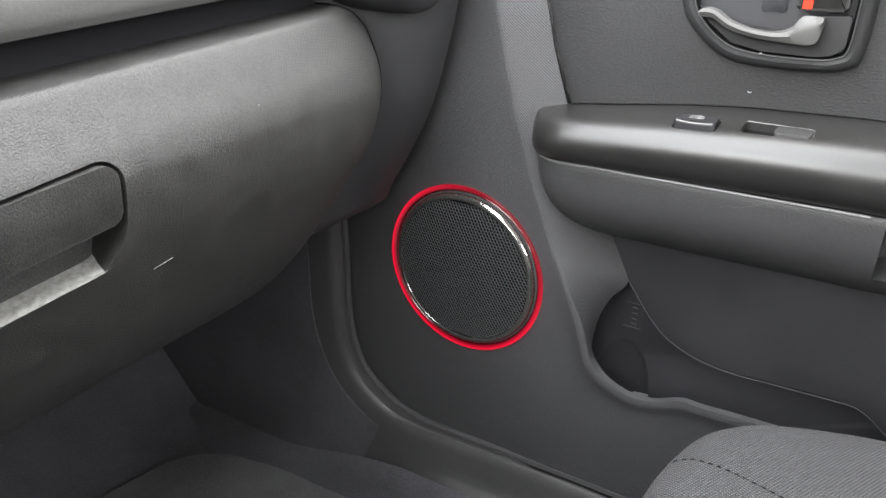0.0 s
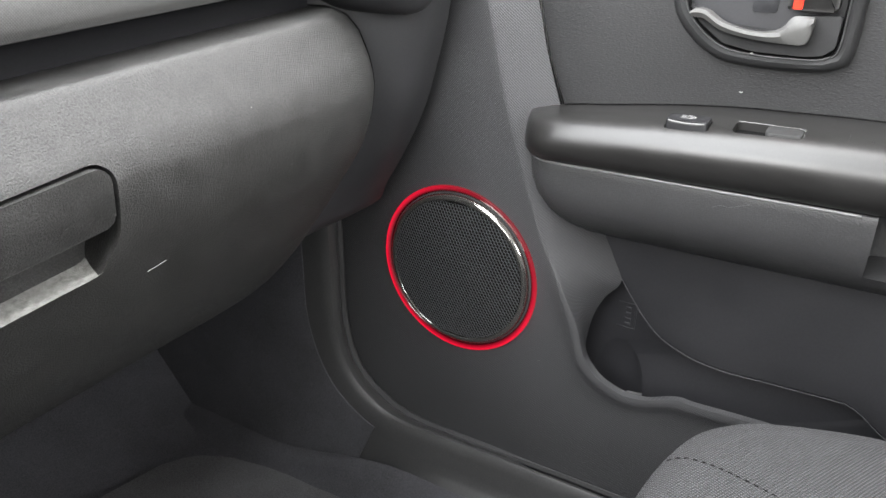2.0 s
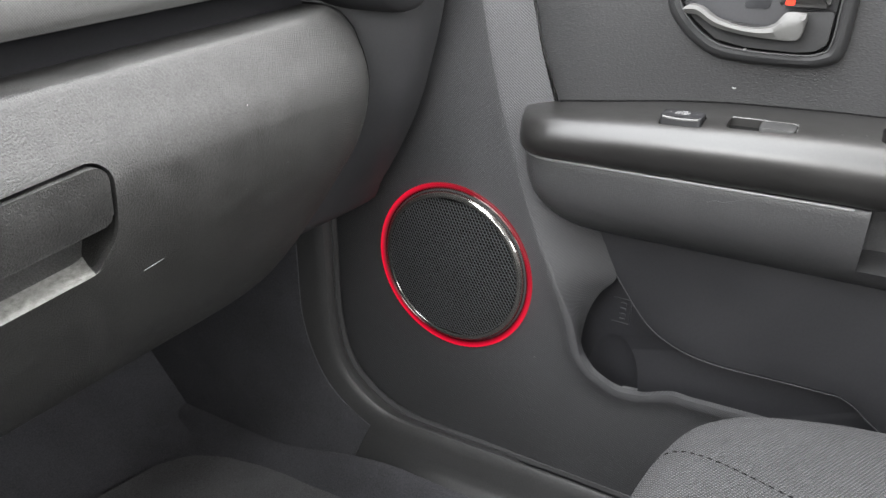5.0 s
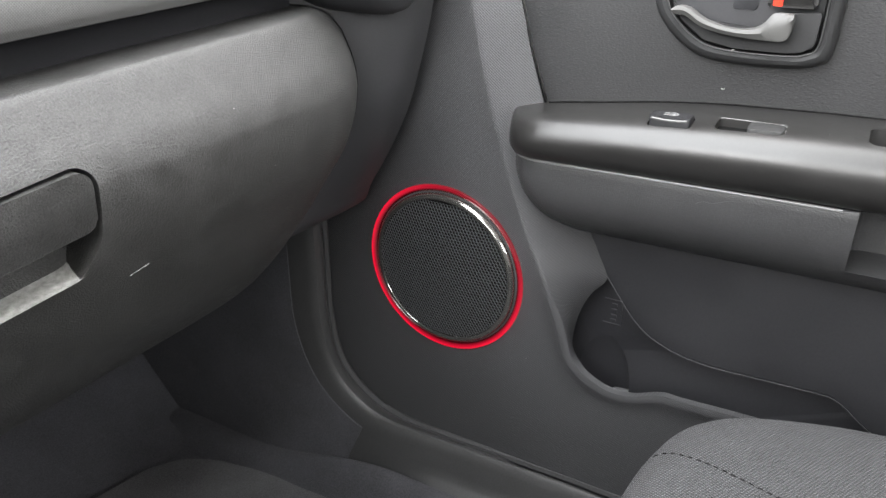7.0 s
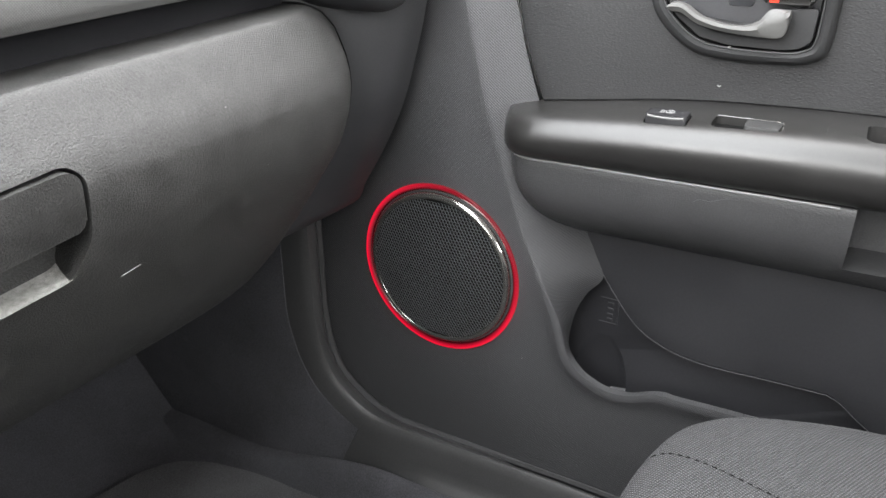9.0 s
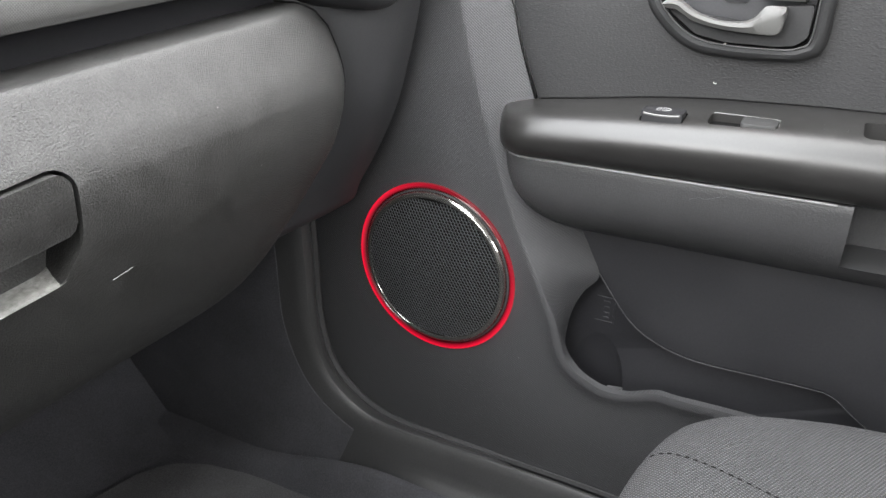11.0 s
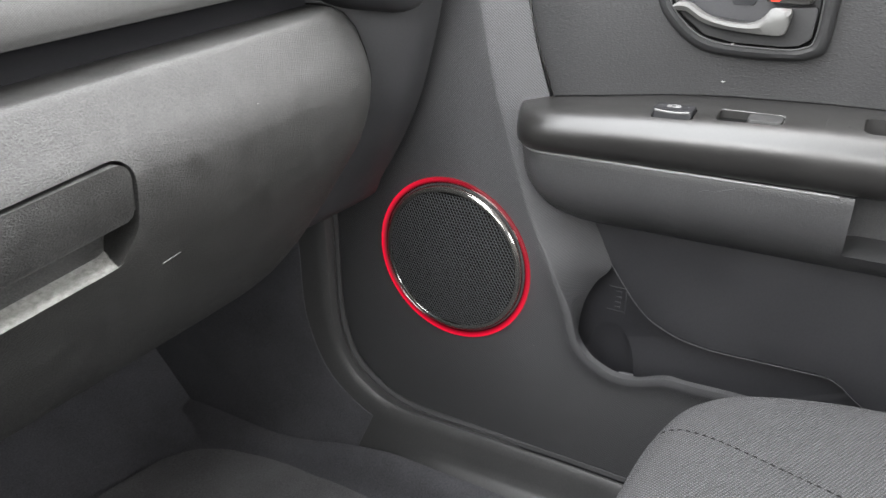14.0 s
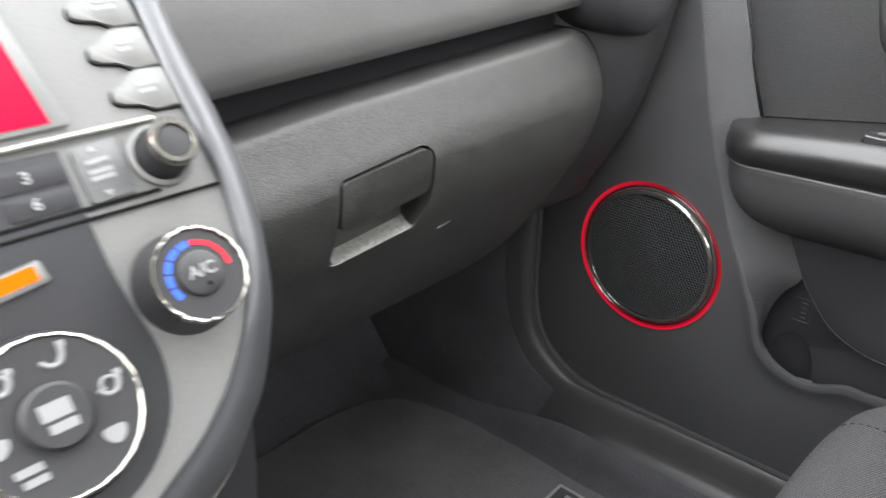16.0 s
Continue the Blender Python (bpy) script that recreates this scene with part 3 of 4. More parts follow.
part("armrest_body", cut(lofted(armlow_rings([0.302, 0.3015, 0.300, 0.2975, 0.294, 0.289, 0.282, 0.273, 0.262, 0.25, 0.235, 0.22, 0.205] + list(np.linspace(0.19, -0.45, 28)))), scoop), VINYL, door, "leather-grained lower armrest")

lip_line = []
for y in [0.3005, 0.298, 0.294, 0.288, 0.280, 0.270, 0.26] + list(np.linspace(0.25, -0.004, 26)):
    q = min((0.302 - y) / 0.045, 1)
    lip_line.append(Vector((0.705 - 0.0826 * (0.15 + 0.85 * math.sqrt(1 - (1 - q) ** 2.2)), y, 0.4992)))
# added tube that draws the bright line along the body's lip
part("armrest_lip_glint", tube(lip_line, 0.0014, 8), LIP_GLINT, door, "thin pale line for the light on the lip between armrest top and body")
# switches on the armrest
part("lock_switch_well", prism(LOCK_WELL, sw @ pose(0, 0, -0.0058), 0.0012), BLACK, door)
lock = part("lock_switch", prism(rounded([(-0.0170, -0.0106), (0.0170, -0.0106), (0.0170, 0.0110), (-0.0170, 0.0110)], 0.003), sw @ pose(0, 0, -0.005), 0.0100, 0.0018), KNOB, door, "black rocker switch with a white lock symbol")
sym = sw @ pose(0, 0.001, 0.0050)
part("rocker_edge", tube([sw @ Vector((x, -0.0103, 0.0022 + 0.0012 * (x / 0.016) ** 2)) for x in np.linspace(-0.0150, 0.0150, 9)], 0.0011, 6), SILVER, lock)
part("lock_symbol_loop", tube([sym @ Vector((0.0012 + 0.0040 * math.sin(a), 0.0046 * math.cos(a), 0.0002)) for a in np.linspace(0, math.pi, 11)] + [sym @ Vector((-0.0012, -0.0046, 0.0002)), sym @ Vector((-0.0012, 0.0046, 0.0002)), sym @ Vector((0.0012, 0.0046, 0.0002))], 0.0005, 5), WHITEPRINT, lock)
part("lock_symbol", prism(rounded([(0.0004, -0.0022), (0.0030, -0.0022), (0.0030, 0.0022), (0.0004, 0.0022)], 0.0006), sym, 0.0003), WHITEPRINT, lock)
for dx in (-0.0064, -0.0042):
    part("lock_symbol_bar", prism(rounded([(dx, -0.0050), (dx + 0.0013, -0.0050), (dx + 0.0013, 0.0050), (dx, 0.0050)], 0.0004), sym, 0.0003), WHITEPRINT, lock)
for dx in (-0.0118, 0.0108):
    part("switch_dot", prism(rounded([(dx, -0.0006), (dx + 0.0012, -0.0006), (dx + 0.0012, 0.0012), (dx, 0.0012)], 0.0004), sym, 0.0003), ROCKER, lock)
part("window_switch_well", prism(WINDOW_WELL, ww @ pose(0, 0, -0.0078), 0.0012), BLACK, door)
part("window_switch", prism(rounded([(-0.0015, -0.0128), (0.0258, -0.0128), (0.0258, 0.0123), (-0.0015, 0.0123)], 0.005), ww @ pose(0, 0, -0.007), 0.0078, 0.0012), SWITCHGREY, door, "dark grey window switch")
part("window_switch_rim", tube([ww @ Vector((x, y, 0.0004)) for x, y in ((-0.026, 0.0138), (0.0, 0.0138), (0.021, 0.0138), (0.0255, 0.011), (0.0272, 0.007), (0.0272, -0.009))], 0.0005, 6), SILVER, door, "thin silver rim")

# inner door handle
def wall_frame(x):
    """A frame on the door face: its x runs back, its y up, its z into the cabin."""
    return Matrix(((0, 0, -1, x), (-1, 0, 0, 0), (0, 1, 0, 0), (0, 0, 0, 1)))


def on_door(points):
    return [(-y, z) for y, z in points]


bez_out = smooth(on_door([(0.1902, 0.7018), (0.1803, 0.6461), (0.1663, 0.6215), (0.1399, 0.6012), (0.1087, 0.5952), (0.0609, 0.5949), (0.0413, 0.5987), (0.0315, 0.6097), (0.0293, 0.6582), (0.0259, 0.7022), (0.0482, 0.7349), (0.1577, 0.7348)]), 5, True)
bez_in = smooth(on_door([(0.1708, 0.6995), (0.1636, 0.6491), (0.1523, 0.6305), (0.1317, 0.6151), (0.1069, 0.6099), (0.0678, 0.6089), (0.0524, 0.6110), (0.0451, 0.6192), (0.0441, 0.6583), (0.0410, 0.6995), (0.0565, 0.7181), (0.1492, 0.7181)]), 5, True)
WF = wall_frame(0.690)
bez_edge = [a.lerp(b, 0.76) for a, b in zip(bez_out, bez_in)]
part("upper_insert", cut(insert_bm, prism([a.lerp(b, 0.5) for a, b in zip(bez_out, bez_in)], wall_frame(0.74), 0.10)), INSERT, door, "leather-grained vinyl upper door insert")
rings = []
for (h, t) in ((-0.004, -0.12), (0.004, 0.0), (0.0075, 0.20), (0.0082, 0.42), (0.006, 0.66), (0.0, 0.75), (-0.02, 0.80)):
    rings.append([WF @ Vector((a.x + (b.x - a.x) * t, a.y + (b.y - a.y) * t, h)) for a, b in zip(bez_out, bez_in)])
handle = part("door_handle", lofted(rings, True, False), SURROUND, door, "inner door handle in a rounded black surround")
part("handle_gap", tube([WF @ Vector((p.x, p.y, 0.0010)) for p in bez_edge + bez_edge[:1]], 0.0016, 6), BLACK, handle)
part("handle_lip", tube([WF @ Vector((p.x, p.y, 0.0068)) for p in [a.lerp(b, 0.69) for a, b in zip(bez_out, bez_in)] if p.y < 0.66], 0.0008, 6), SWITCHGREY, handle, "thin pale inner lip")
part("handle_cup", prism(bez_edge, wall_frame(0.702), 0.004), POCKET, handle)
part("handle_cup_shell", prism(rounded(on_door([(0.1150, 0.6385), (0.0945, 0.6385), (0.0945, 0.6600), (0.1150, 0.6600)]), 0.004), wall_frame(0.6985), 0.0018, 0.0005), POCKET, handle)
lev_top = smooth([(0.1600, 0.6382), (0.1553, 0.6424), (0.1461, 0.6419), (0.1327, 0.6336), (0.1142, 0.6279), (0.0966, 0.6269), (0.0853, 0.6310), (0.0786, 0.6393), (0.0719, 0.6406), (0.0624, 0.6403)], 5)
lev_bot = smooth([(0.1600, 0.6377), (0.1574, 0.6352), (0.1481, 0.6341), (0.1337, 0.6259), (0.1152, 0.6213), (0.0966, 0.6192), (0.0812, 0.6184), (0.0699, 0.6184), (0.0642, 0.6218), (0.0621, 0.6336)], 5)
rings = []
for a, b in zip(lev_top, lev_bot):
    m = (a + b) / 2
    rings.append([(0.670, a.x, a.y), (0.666, (a.x + m.x) / 2, (a.y + m.y) / 2 + 0.001), (0.665, m.x, m.y), (0.668, b.x, b.y), (0.674, b.x, b.y - 0.001), (0.686, m.x, m.y - 0.003), (0.682, a.x, a.y - 0.002)])
part("handle_lever", lofted(rings), LEVER, handle, "silver painted curved pull lever")
part("handle_plate", prism(rounded(on_door([(0.1640, 0.6440), (0.1540, 0.6293), (0.1325, 0.6132), (0.1070, 0.6080), (0.0665, 0.6070), (0.0520, 0.6090), (0.0440, 0.6160), (0.0430, 0.6412), (0.0771, 0.6388), (0.0925, 0.6254), (0.1337, 0.6295), (0.1560, 0.6390)]), 0.003), wall_frame(0.689), 0.007, 0.0015), SURROUND, handle)
part("lock_lever", prism(rounded(on_door([(0.0853, 0.6439), (0.0472, 0.6439), (0.0472, 0.6995), (0.0853, 0.6995)]), 0.003), wall_frame(0.690), 0.012, 0.003), ARMCAP, handle, "black lock lever")
part("lock_flag", prism(rounded(on_door([(0.0807, 0.6449), (0.0735, 0.6449), (0.0735, 0.6892), (0.0807, 0.6892)]), 0.001), wall_frame(0.678), 0.0008), REDPRINT, handle, "red unlocked flag")

# ---- speaker in the door ----
SC = Matrix.Translation((0.6465, 0.3748, 0.3451)) @ Matrix.Rotation(radians(-2.5), 4, 'Z') @ wall_frame(0)
speaker = thing("door_speaker", (0.640, 0.374, 0.249), "round door speaker with glowing red ring and black honeycomb grille", "speaker")
part("light_ring", turned([(0.1010, -0.006), (0.1010, 0.0026), (0.1005, 0.0039), (0.0994, 0.0044), (0.0974, 0.0036), (0.0950, 0.0022), (0.0930, 0.0006), (0.0920, -0.0010), (0.0920, -0.006), (0.1010, -0.006)], SC, 96), GLOW, speaker, "glowing red light ring")
part("bezel", turned([(0.0919, -0.006), (0.0919, 0.0006), (0.0916, 0.0026), (0.0908, 0.0046), (0.0895, 0.0061), (0.0879, 0.0069), (0.0862, 0.0072), (0.0850, 0.0069), (0.0843, 0.0058), (0.0842, -0.006), (0.0919, -0.006)], SC, 96), PIANO, speaker, "gloss black bezel")
part("cone_backing", turned([(0.0, 0.002), (0.0838, 0.002), (0.0838, 0.000), (0.0, 0.000)], SC, 48), BLACK, speaker)


def honeycomb(radius, pitch, wall, deep, dome):
    """A grille of open six-sided cells."""
    bm = bmesh.new()
    s = pitch / math.sqrt(3)
    n = int(radius / pitch) + 2
    shared = {}

    def corner(x, y, h):
        key = (round(x * 2e4), round(y * 2e4), h)
        if key not in shared:
            z = dome * (1 - (x * x + y * y) / radius ** 2) - (deep if h else 0)
            shared[key] = bm.verts.new((x, y, z))
        return shared[key]

    for j in range(-n, n + 1):
        for i in range(-n, n + 1):
            cx, cy = (i + 0.5 * (j % 2)) * pitch, j * s * 1.5
            if cx * cx + cy * cy > (radius - 0.0005) ** 2:
                continue
            turns = [math.radians(60 * k + 30) for k in range(6)]
            outer = [corner(cx + s * math.cos(a), cy + s * math.sin(a), 0) for a in turns]
            q = (s - wall)
            top, low = [], []
            for a in turns:
                x, y = cx + q * math.cos(a), cy + q * math.sin(a)
                z = dome * (1 - (x * x + y * y) / radius ** 2)
                top.append(bm.verts.new((x, y, z)))
                low.append(bm.verts.new((x, y, z - deep)))
            for k in range(6):
                l = (k + 1) % 6
                bm.faces.new((outer[k], outer[l], top[l], top[k]))
                bm.faces.new((top[k], top[l], low[l], low[k]))
    return bm


grille = honeycomb(0.0850, 0.0040, 0.00026, 0.0016, 0.006)
bmesh.ops.transform(grille, matrix=SC @ pose(0, 0, 0.0058), verts=grille.verts)
part("grille", grille, GRILLE, speaker, "black honeycomb grille", 30)

# ---- dashboard ----
dash = thing("dashboard", (0.25, 0.5, 0.40), "dark grey moulded dashboard of a small car", "dashboard")
# ribbed upper pad: (y, z) from the windscreen to the lower lip, along x
rows = []
for x in list(np.linspace(-0.74, 0.44, 50)) + list(np.linspace(0.46, 0.70, 20)):
    lift = 0.020 * (x - 0.07) / 0.38
    d = 0.02 * ease(0.50, 0.70, x)
    prof = smooth([(0.90, 0.80), (0.62, 0.815), (0.50, 0.800), (0.443, 0.765), (0.413, 0.715), (0.4035, 0.671), (0.4025, 0.6550), (0.4050, 0.6460), (0.4120, 0.6425), (0.452, 0.6418)], 4)
    rows.append([Vector((x, p.x - d + 0.008, p.y + lift * ease(0.80, 0.70, p.y))) for p in prof])
part("upper_pad", thick(rows, lambda p: p + Vector((0, 0.03, -0.001))), PAD, dash, "finely ribbed grey upper dash pad")
# thin sheet set back in the groove, its shade put into the colour
part("gap_shade_strip", thick([[Vector((x, 0.4430, z + 0.020 * (x - 0.07) / 0.38)) for x in np.linspace(-0.02, 0.50, 12)] for z in (0.605, 0.653)], (0, 0.002, 0)), GAP_SHADE, dash, "black sheet for the shade between the pad and the glove box")
pad_y = [(0.655, 0.4105), (0.671, 0.4115), (0.715, 0.421), (0.765, 0.451)]
part("pad_seam", tube([Vector((x, along(pad_y, 0.7035 + 0.13 * (x - 0.054) - 0.020 * (x - 0.07) / 0.38) - 0.0001, 0.7035 + 0.13 * (x - 0.054))) for x in np.linspace(-0.02, 0.16, 20)], 0.0006, 6), BLACK, dash, "thin seam in the dash pad")
# lower body with the end panel by the door
rows = []
for x in list(np.linspace(-0.74, 0.46, 40)) + list(np.linspace(0.48, 0.622, 16)):
    e = ease(0.50, 0.60, x)
    mid = [(0.448, 0.80), (0.448, 0.70), (0.448, 0.638), (0.448, 0.59), (0.450, 0.525), (0.462, 0.448), (0.50, 0.405), (0.70, 0.38)]
    end = [(0.352, 0.80), (0.362, 0.70), (0.372, 0.638), (0.384, 0.59), (0.406, 0.525), (0.450, 0.448), (0.491, 0.405), (0.70, 0.34)]
    rows.append([Vector((x, a[0] + (b[0] - a[0]) * e, a[1] + (b[1] - a[1]) * e)) for a, b in zip(smooth(mid, 5), smooth(end, 5))])
part("lower_body", thick(rows, lambda p: p + Vector((0, 0.12, 0.02))), TRIM, dash, "smooth dark lower dash and end panel")
vent = Matrix.Translation((0.550, 0.366, 0.690)) @ pose(0, 0, 0, 90, 0, 0)
part("side_vent", turned([(0, 0.012), (0.030, 0.012), (0.040, 0.010), (0.048, 0.006), (0.053, 0.001), (0.055, -0.006), (0.055, -0.08)], vent, 40), TRIM, dash, "rounded side air vent housing")

part("under_panel", box((-0.74, 0.56, 0.362), (0.622, 1.055, 0.372), 0.002), TRIM, dash, "dark closing panel under the dash")
# ---- glove box ----
from mathutils.bvhtree import BVHTree
glove = thing("glove_box", (0.27, 0.42, 0.42), "closed dark grey glove box with a scuffed grained lid", "glove box")
GB = smooth([(0.448, 0.6300), (0.416, 0.6298), (0.4050, 0.6292), (0.4005, 0.6268), (0.3965, 0.6200), (0.3880, 0.603), (0.3815, 0.590), (0.3778, 0.578), (0.3770, 0.568), (0.3795, 0.547), (0.387, 0.520), (0.398, 0.495), (0.416, 0.458), (0.440, 0.420), (0.475, 0.385), (0.54, 0.355), (0.64, 0.345)], 5)
RIGHT = [(0.345, 0.44), (0.385, 0.452), (0.42, 0.463), (0.45, 0.474), (0.48, 0.4895), (0.505, 0.501), (0.525, 0.5115), (0.556, 0.5190), (0.586, 0.5228), (0.602, 0.5235), (0.619, 0.5225), (0.632, 0.514), (0.641, 0.499), (0.650, 0.475)]
rows = []
for p in GB:
    xr = along(RIGHT, p.y + 0.010 * ease(0.54, 0.63, p.y)) + 0.001
    row = []
    tilt_top = lambda x: (0.0205 * (x - 0.27) / 0.37 - 0.004 * ease(0.18, 0.03, x)) * ease(0.54, 0.63, p.y)
    for x in np.linspace(0.03, xr - 0.10, 46):
        row.append(Vector((x, p.x, p.y + tilt_top(x))))
    for q in np.linspace(0.04, 1, 18):
        x = xr - 0.10 + 0.10 * q
        row.append(Vector((x, p.x + 0.011 * q ** 3 + 0.005 * q ** 16, p.y + tilt_top(x))))
    rows.append(row)
lid_bm = thick(rows, lambda p: Vector((p.x, max(p.y + 0.05, 0.46), p.z + 0.03 * ease(0.45, 0.36, p.z))))
# black bar along the lid's end stands in for the gap's shadow
part("edge_gap_shadow", tube([row[-1] + Vector((0.0012, 0.0012, 0)) for row in rows[3:-8]], 0.0015, 8), BLACK, glove, "black bar for the shadow in the gap round the end of the lid")
lid_face = BVHTree.FromBMesh(lid_bm)
H_OUT = rounded([(0.1455, 0.5785), (0.236, 0.5865), (0.2455, 0.578), (0.2440, 0.537), (0.229, 0.5140), (0.147, 0.5070), (0.1405, 0.5145)], 0.007)
part("lid", cut(lid_bm, prism(H_OUT, Matrix(((1, 0, 0, 0), (0, 0, -1, 0.436), (0, 1, 0, 0), (0, 0, 0, 1))), 0.09)), GLOVE, glove)
pad_out = rounded([(0.1475, 0.576), (0.2355, 0.5838), (0.2425, 0.577), (0.242, 0.546), (0.147, 0.5375)], 0.006)
pb = prism(pad_out, Matrix(((1, 0, 0, 0), (0, 0, -1, 0.392), (0, 1, 0, 0), (0, 0, 0, 1))), 0.0150, 0.002)
for v in pb.verts:
    v.co.y += 0.010 * (0.577 - v.co.z) / 0.04 * 0.35
part("handle", pb, GLOVE, glove, "rectangular pull handle over a recess")

floor_of = [(0.140, 0.5100), (0.147, 0.5080), (0.229, 0.5150), (0.238, 0.5200), (0.2440, 0.5290)]
rows = []
for x in np.linspace(0.1415, 0.2440, 24):
    z = along(floor_of, x)
    rows.append([Vector((x, y, min(z + d, 0.59))) for y, d in ((0.3895 + 0.2 * (0.5095 - z), 0.0000), (0.3930, 0.0006), (0.4010, 0.0018), (0.4075, 0.0034), (0.4150, 0.0100), (0.4220, 0.0220), (0.4280, 0.06))])
# upward-facing floor; the skylight on it is part of its pale colour
part("recess_floor", thick([row[:4] for row in rows], (0, 0.002, -0.0015)), DUSTY_LIT, glove, "pull recess floor, dust and caught skylight in its pale colour")
part("recess_scoop", thick([row[3:] for row in rows], (0, 0.002, -0.0015)), GLOVE, glove)

# ---- centre console ----
def con(x, w, h=0.0):
    return Vector((x, 0.284 + 0.545 * w - 0.838 * h, 0.643 + 0.838 * w + 0.545 * h))


CF = Matrix(((1, 0, 0, 0), (0, 0.545, -0.838, 0.284), (0, 0.838, 0.545, 0.643), (0, 0, 0, 1)))
XC = -0.104
console = thing("centre_console", (XC, 0.30, 0.0), "curved centre console with grey radio and climate panel", "console")
OUT = [(0.0105, 0.1500), (0.0101, 0.1204), (0.0121, 0.0781), (0.0155, 0.0594), (0.0204, 0.0372), (0.0239, 0.0135), (0.0251, -0.0049), (0.0238, -0.0245), (0.0206, -0.0422), (0.0164, -0.0597), (0.0094, -0.0751), (-0.0042, -0.0981), (-0.0215, -0.1154), (-0.0363, -0.1280), (-0.0555, -0.1382), (-0.0800, -0.1483), (XC, -0.153)]
INN = [(-0.0082, 0.15), (-0.0074, 0.12), (-0.0068, 0.088), (-0.0066, 0.0549), (-0.0048, 0.0325), (-0.0033, 0.008), (-0.0034, -0.008), (-0.0048, -0.026), (-0.0074, -0.041), (-0.0132, -0.0559), (-0.0218, -0.0702), (-0.0374, -0.0873), (-0.0465, -0.0950), (-0.0570, -0.1028), (-0.0701, -0.1097), (-0.086, -0.117), (XC, -0.121)]
mirror = lambda pts: [(2 * XC - x, w) for x, w in pts[-2::-1]]
o_curve, i_curve = smooth(OUT + mirror(OUT), 5), smooth(INN + mirror(INN), 5)
FRAME_SECTION = ((0.05, 0.0042), (0.16, 0.0062), (0.32, 0.0072), (0.50, 0.0068), (0.68, 0.0048), (0.84, 0.0012), (0.95, -0.004), (1.02, -0.011), (1.03, -0.024))
fall = lambda p: 0.036 * ease(0.14, -0.11, p.y)
rings = []
for a, b in zip(i_curve, o_curve):
    rings.append([con(a.x, a.y, -0.004), con(a.x, a.y, 0.002)] + [con(*a.lerp(b, q), min(h, 0) + max(h, 0) * (1 - 0.85 * ease(-0.03, -0.10, b.y)) - fall(b) * q ** (1.4 + 0.45 * ease(-0.03, -0.10, b.y))) for q, h in FRAME_SECTION] + [con(*a.lerp(b, 0.8), -0.10), con(*a, -0.10)])
part("frame", lofted(rings), FRAMEPAINT, console, "grey metallic curved frame")
strip = [con(*a.lerp(b, 1.035), -0.0085 - fall(b)) for a, b in zip(i_curve, o_curve) if b.y < -0.074]
part("chrome_edge", tube(strip, 0.0012, 8), CHROME, console, "thin chrome edge strip")
part("panel", prism([(p.x, p.y) for p in i_curve], CF @ pose(0, 0, -0.02), 0.02), PLATE, console, "light grey control panel")
col = [(-0.063, 0.0275), (-0.063, -0.020), (-0.0612, -0.041), (-0.0583, -0.0623), (-0.0616, -0.081), (-0.0708, -0.0962), (-0.086, -0.108), (XC, -0.112)]
part("dark_panel", prism(smooth(col + mirror(col), 3), CF, 0.0012, 0.0004), DARKPLATE, console, "charcoal centre panel")
part("seam", prism([(-0.209, -0.0027), (-0.0005, -0.0023), (-0.0005, -0.0037), (-0.209, -0.0041)], CF, 0.0016), BLACK, console)
part("lower_seam", prism([(-0.178, 0.0014), (-0.030, 0.0022), (-0.030, 0.0006), (-0.178, -0.0006)], CF, 0.0014), BLACK, console)
part("chrome_line", prism(rounded([(-0.20, 0.0275), (-0.02, 0.0315), (-0.02, 0.0335), (-0.20, 0.0295)], 0.0008), CF, 0.0030, 0.0008), CHROME, console, "chrome trim line")
display = part("display", prism(rounded([(-0.154, 0.034), (-0.054, 0.0368), (-0.0640, 0.094), (-0.144, 0.094)], 0.002), CF, 0.0025, 0.0008), SILVER, console, "radio display in a pale surround")
part("screen", prism([(-0.146, 0.0375), (-0.0618, 0.0385), (-0.0690, 0.090), (-0.139, 0.090)], CF @ pose(0, 0, 0.0025), 0.0006), DISPLAY, display, "red lit display")
KEY = [(-0.0062, 0.0552), (-0.0200, 0.0551), (-0.0326, 0.0476), (-0.0334, 0.0428), (-0.0310, 0.0408), (-0.0209, 0.0390), (-0.0176, 0.0362), (-0.0048, 0.0361)]
for dx, dw, bars in ((-0.0032, 0.0397, (0.011, 0.010)), (-0.0020, 0.0198, (0.007, 0.006)), (0.0, 0.0, (0.010, 0.008))):
    out = rounded([(x + dx, w + dw) for x, w in KEY], 0.0012, 3)
    mid = sum(out, Vector((0, 0))) / len(out)
    part("button_gap", prism([mid + (p - mid) * 1.035 + Vector((-0.0003, -0.0006)) for p in out], CF, 0.0005), BLACK, console)
    b = part("radio_button", prism(out, CF, 0.0026, 0.0008), PLATE, console, "grey radio button with a worn white label")
    for u, (x, w) in zip(bars, ((-0.0165, 0.0470), (-0.0175, 0.0438))):
        part("label_bar", prism(rounded([(x + dx - u / 2, w + dw), (x + dx + u / 2, w + dw + 0.0006), (x + dx + u / 2, w + dw + 0.0026), (x + dx - u / 2, w + dw + 0.0020)], 0.0006, 3), CF @ pose(0, 0, 0.0026), 0.0003), WHITEPRINT, b)
rock = part("tune_rocker", prism(rounded([(-0.0590, 0.0020), (-0.0400, 0.0035), (-0.0400, 0.0285), (-0.0590, 0.0265)], 0.002), CF, 0.0020, 0.0006), ROCKER, console, "grey rocker key with white marks")
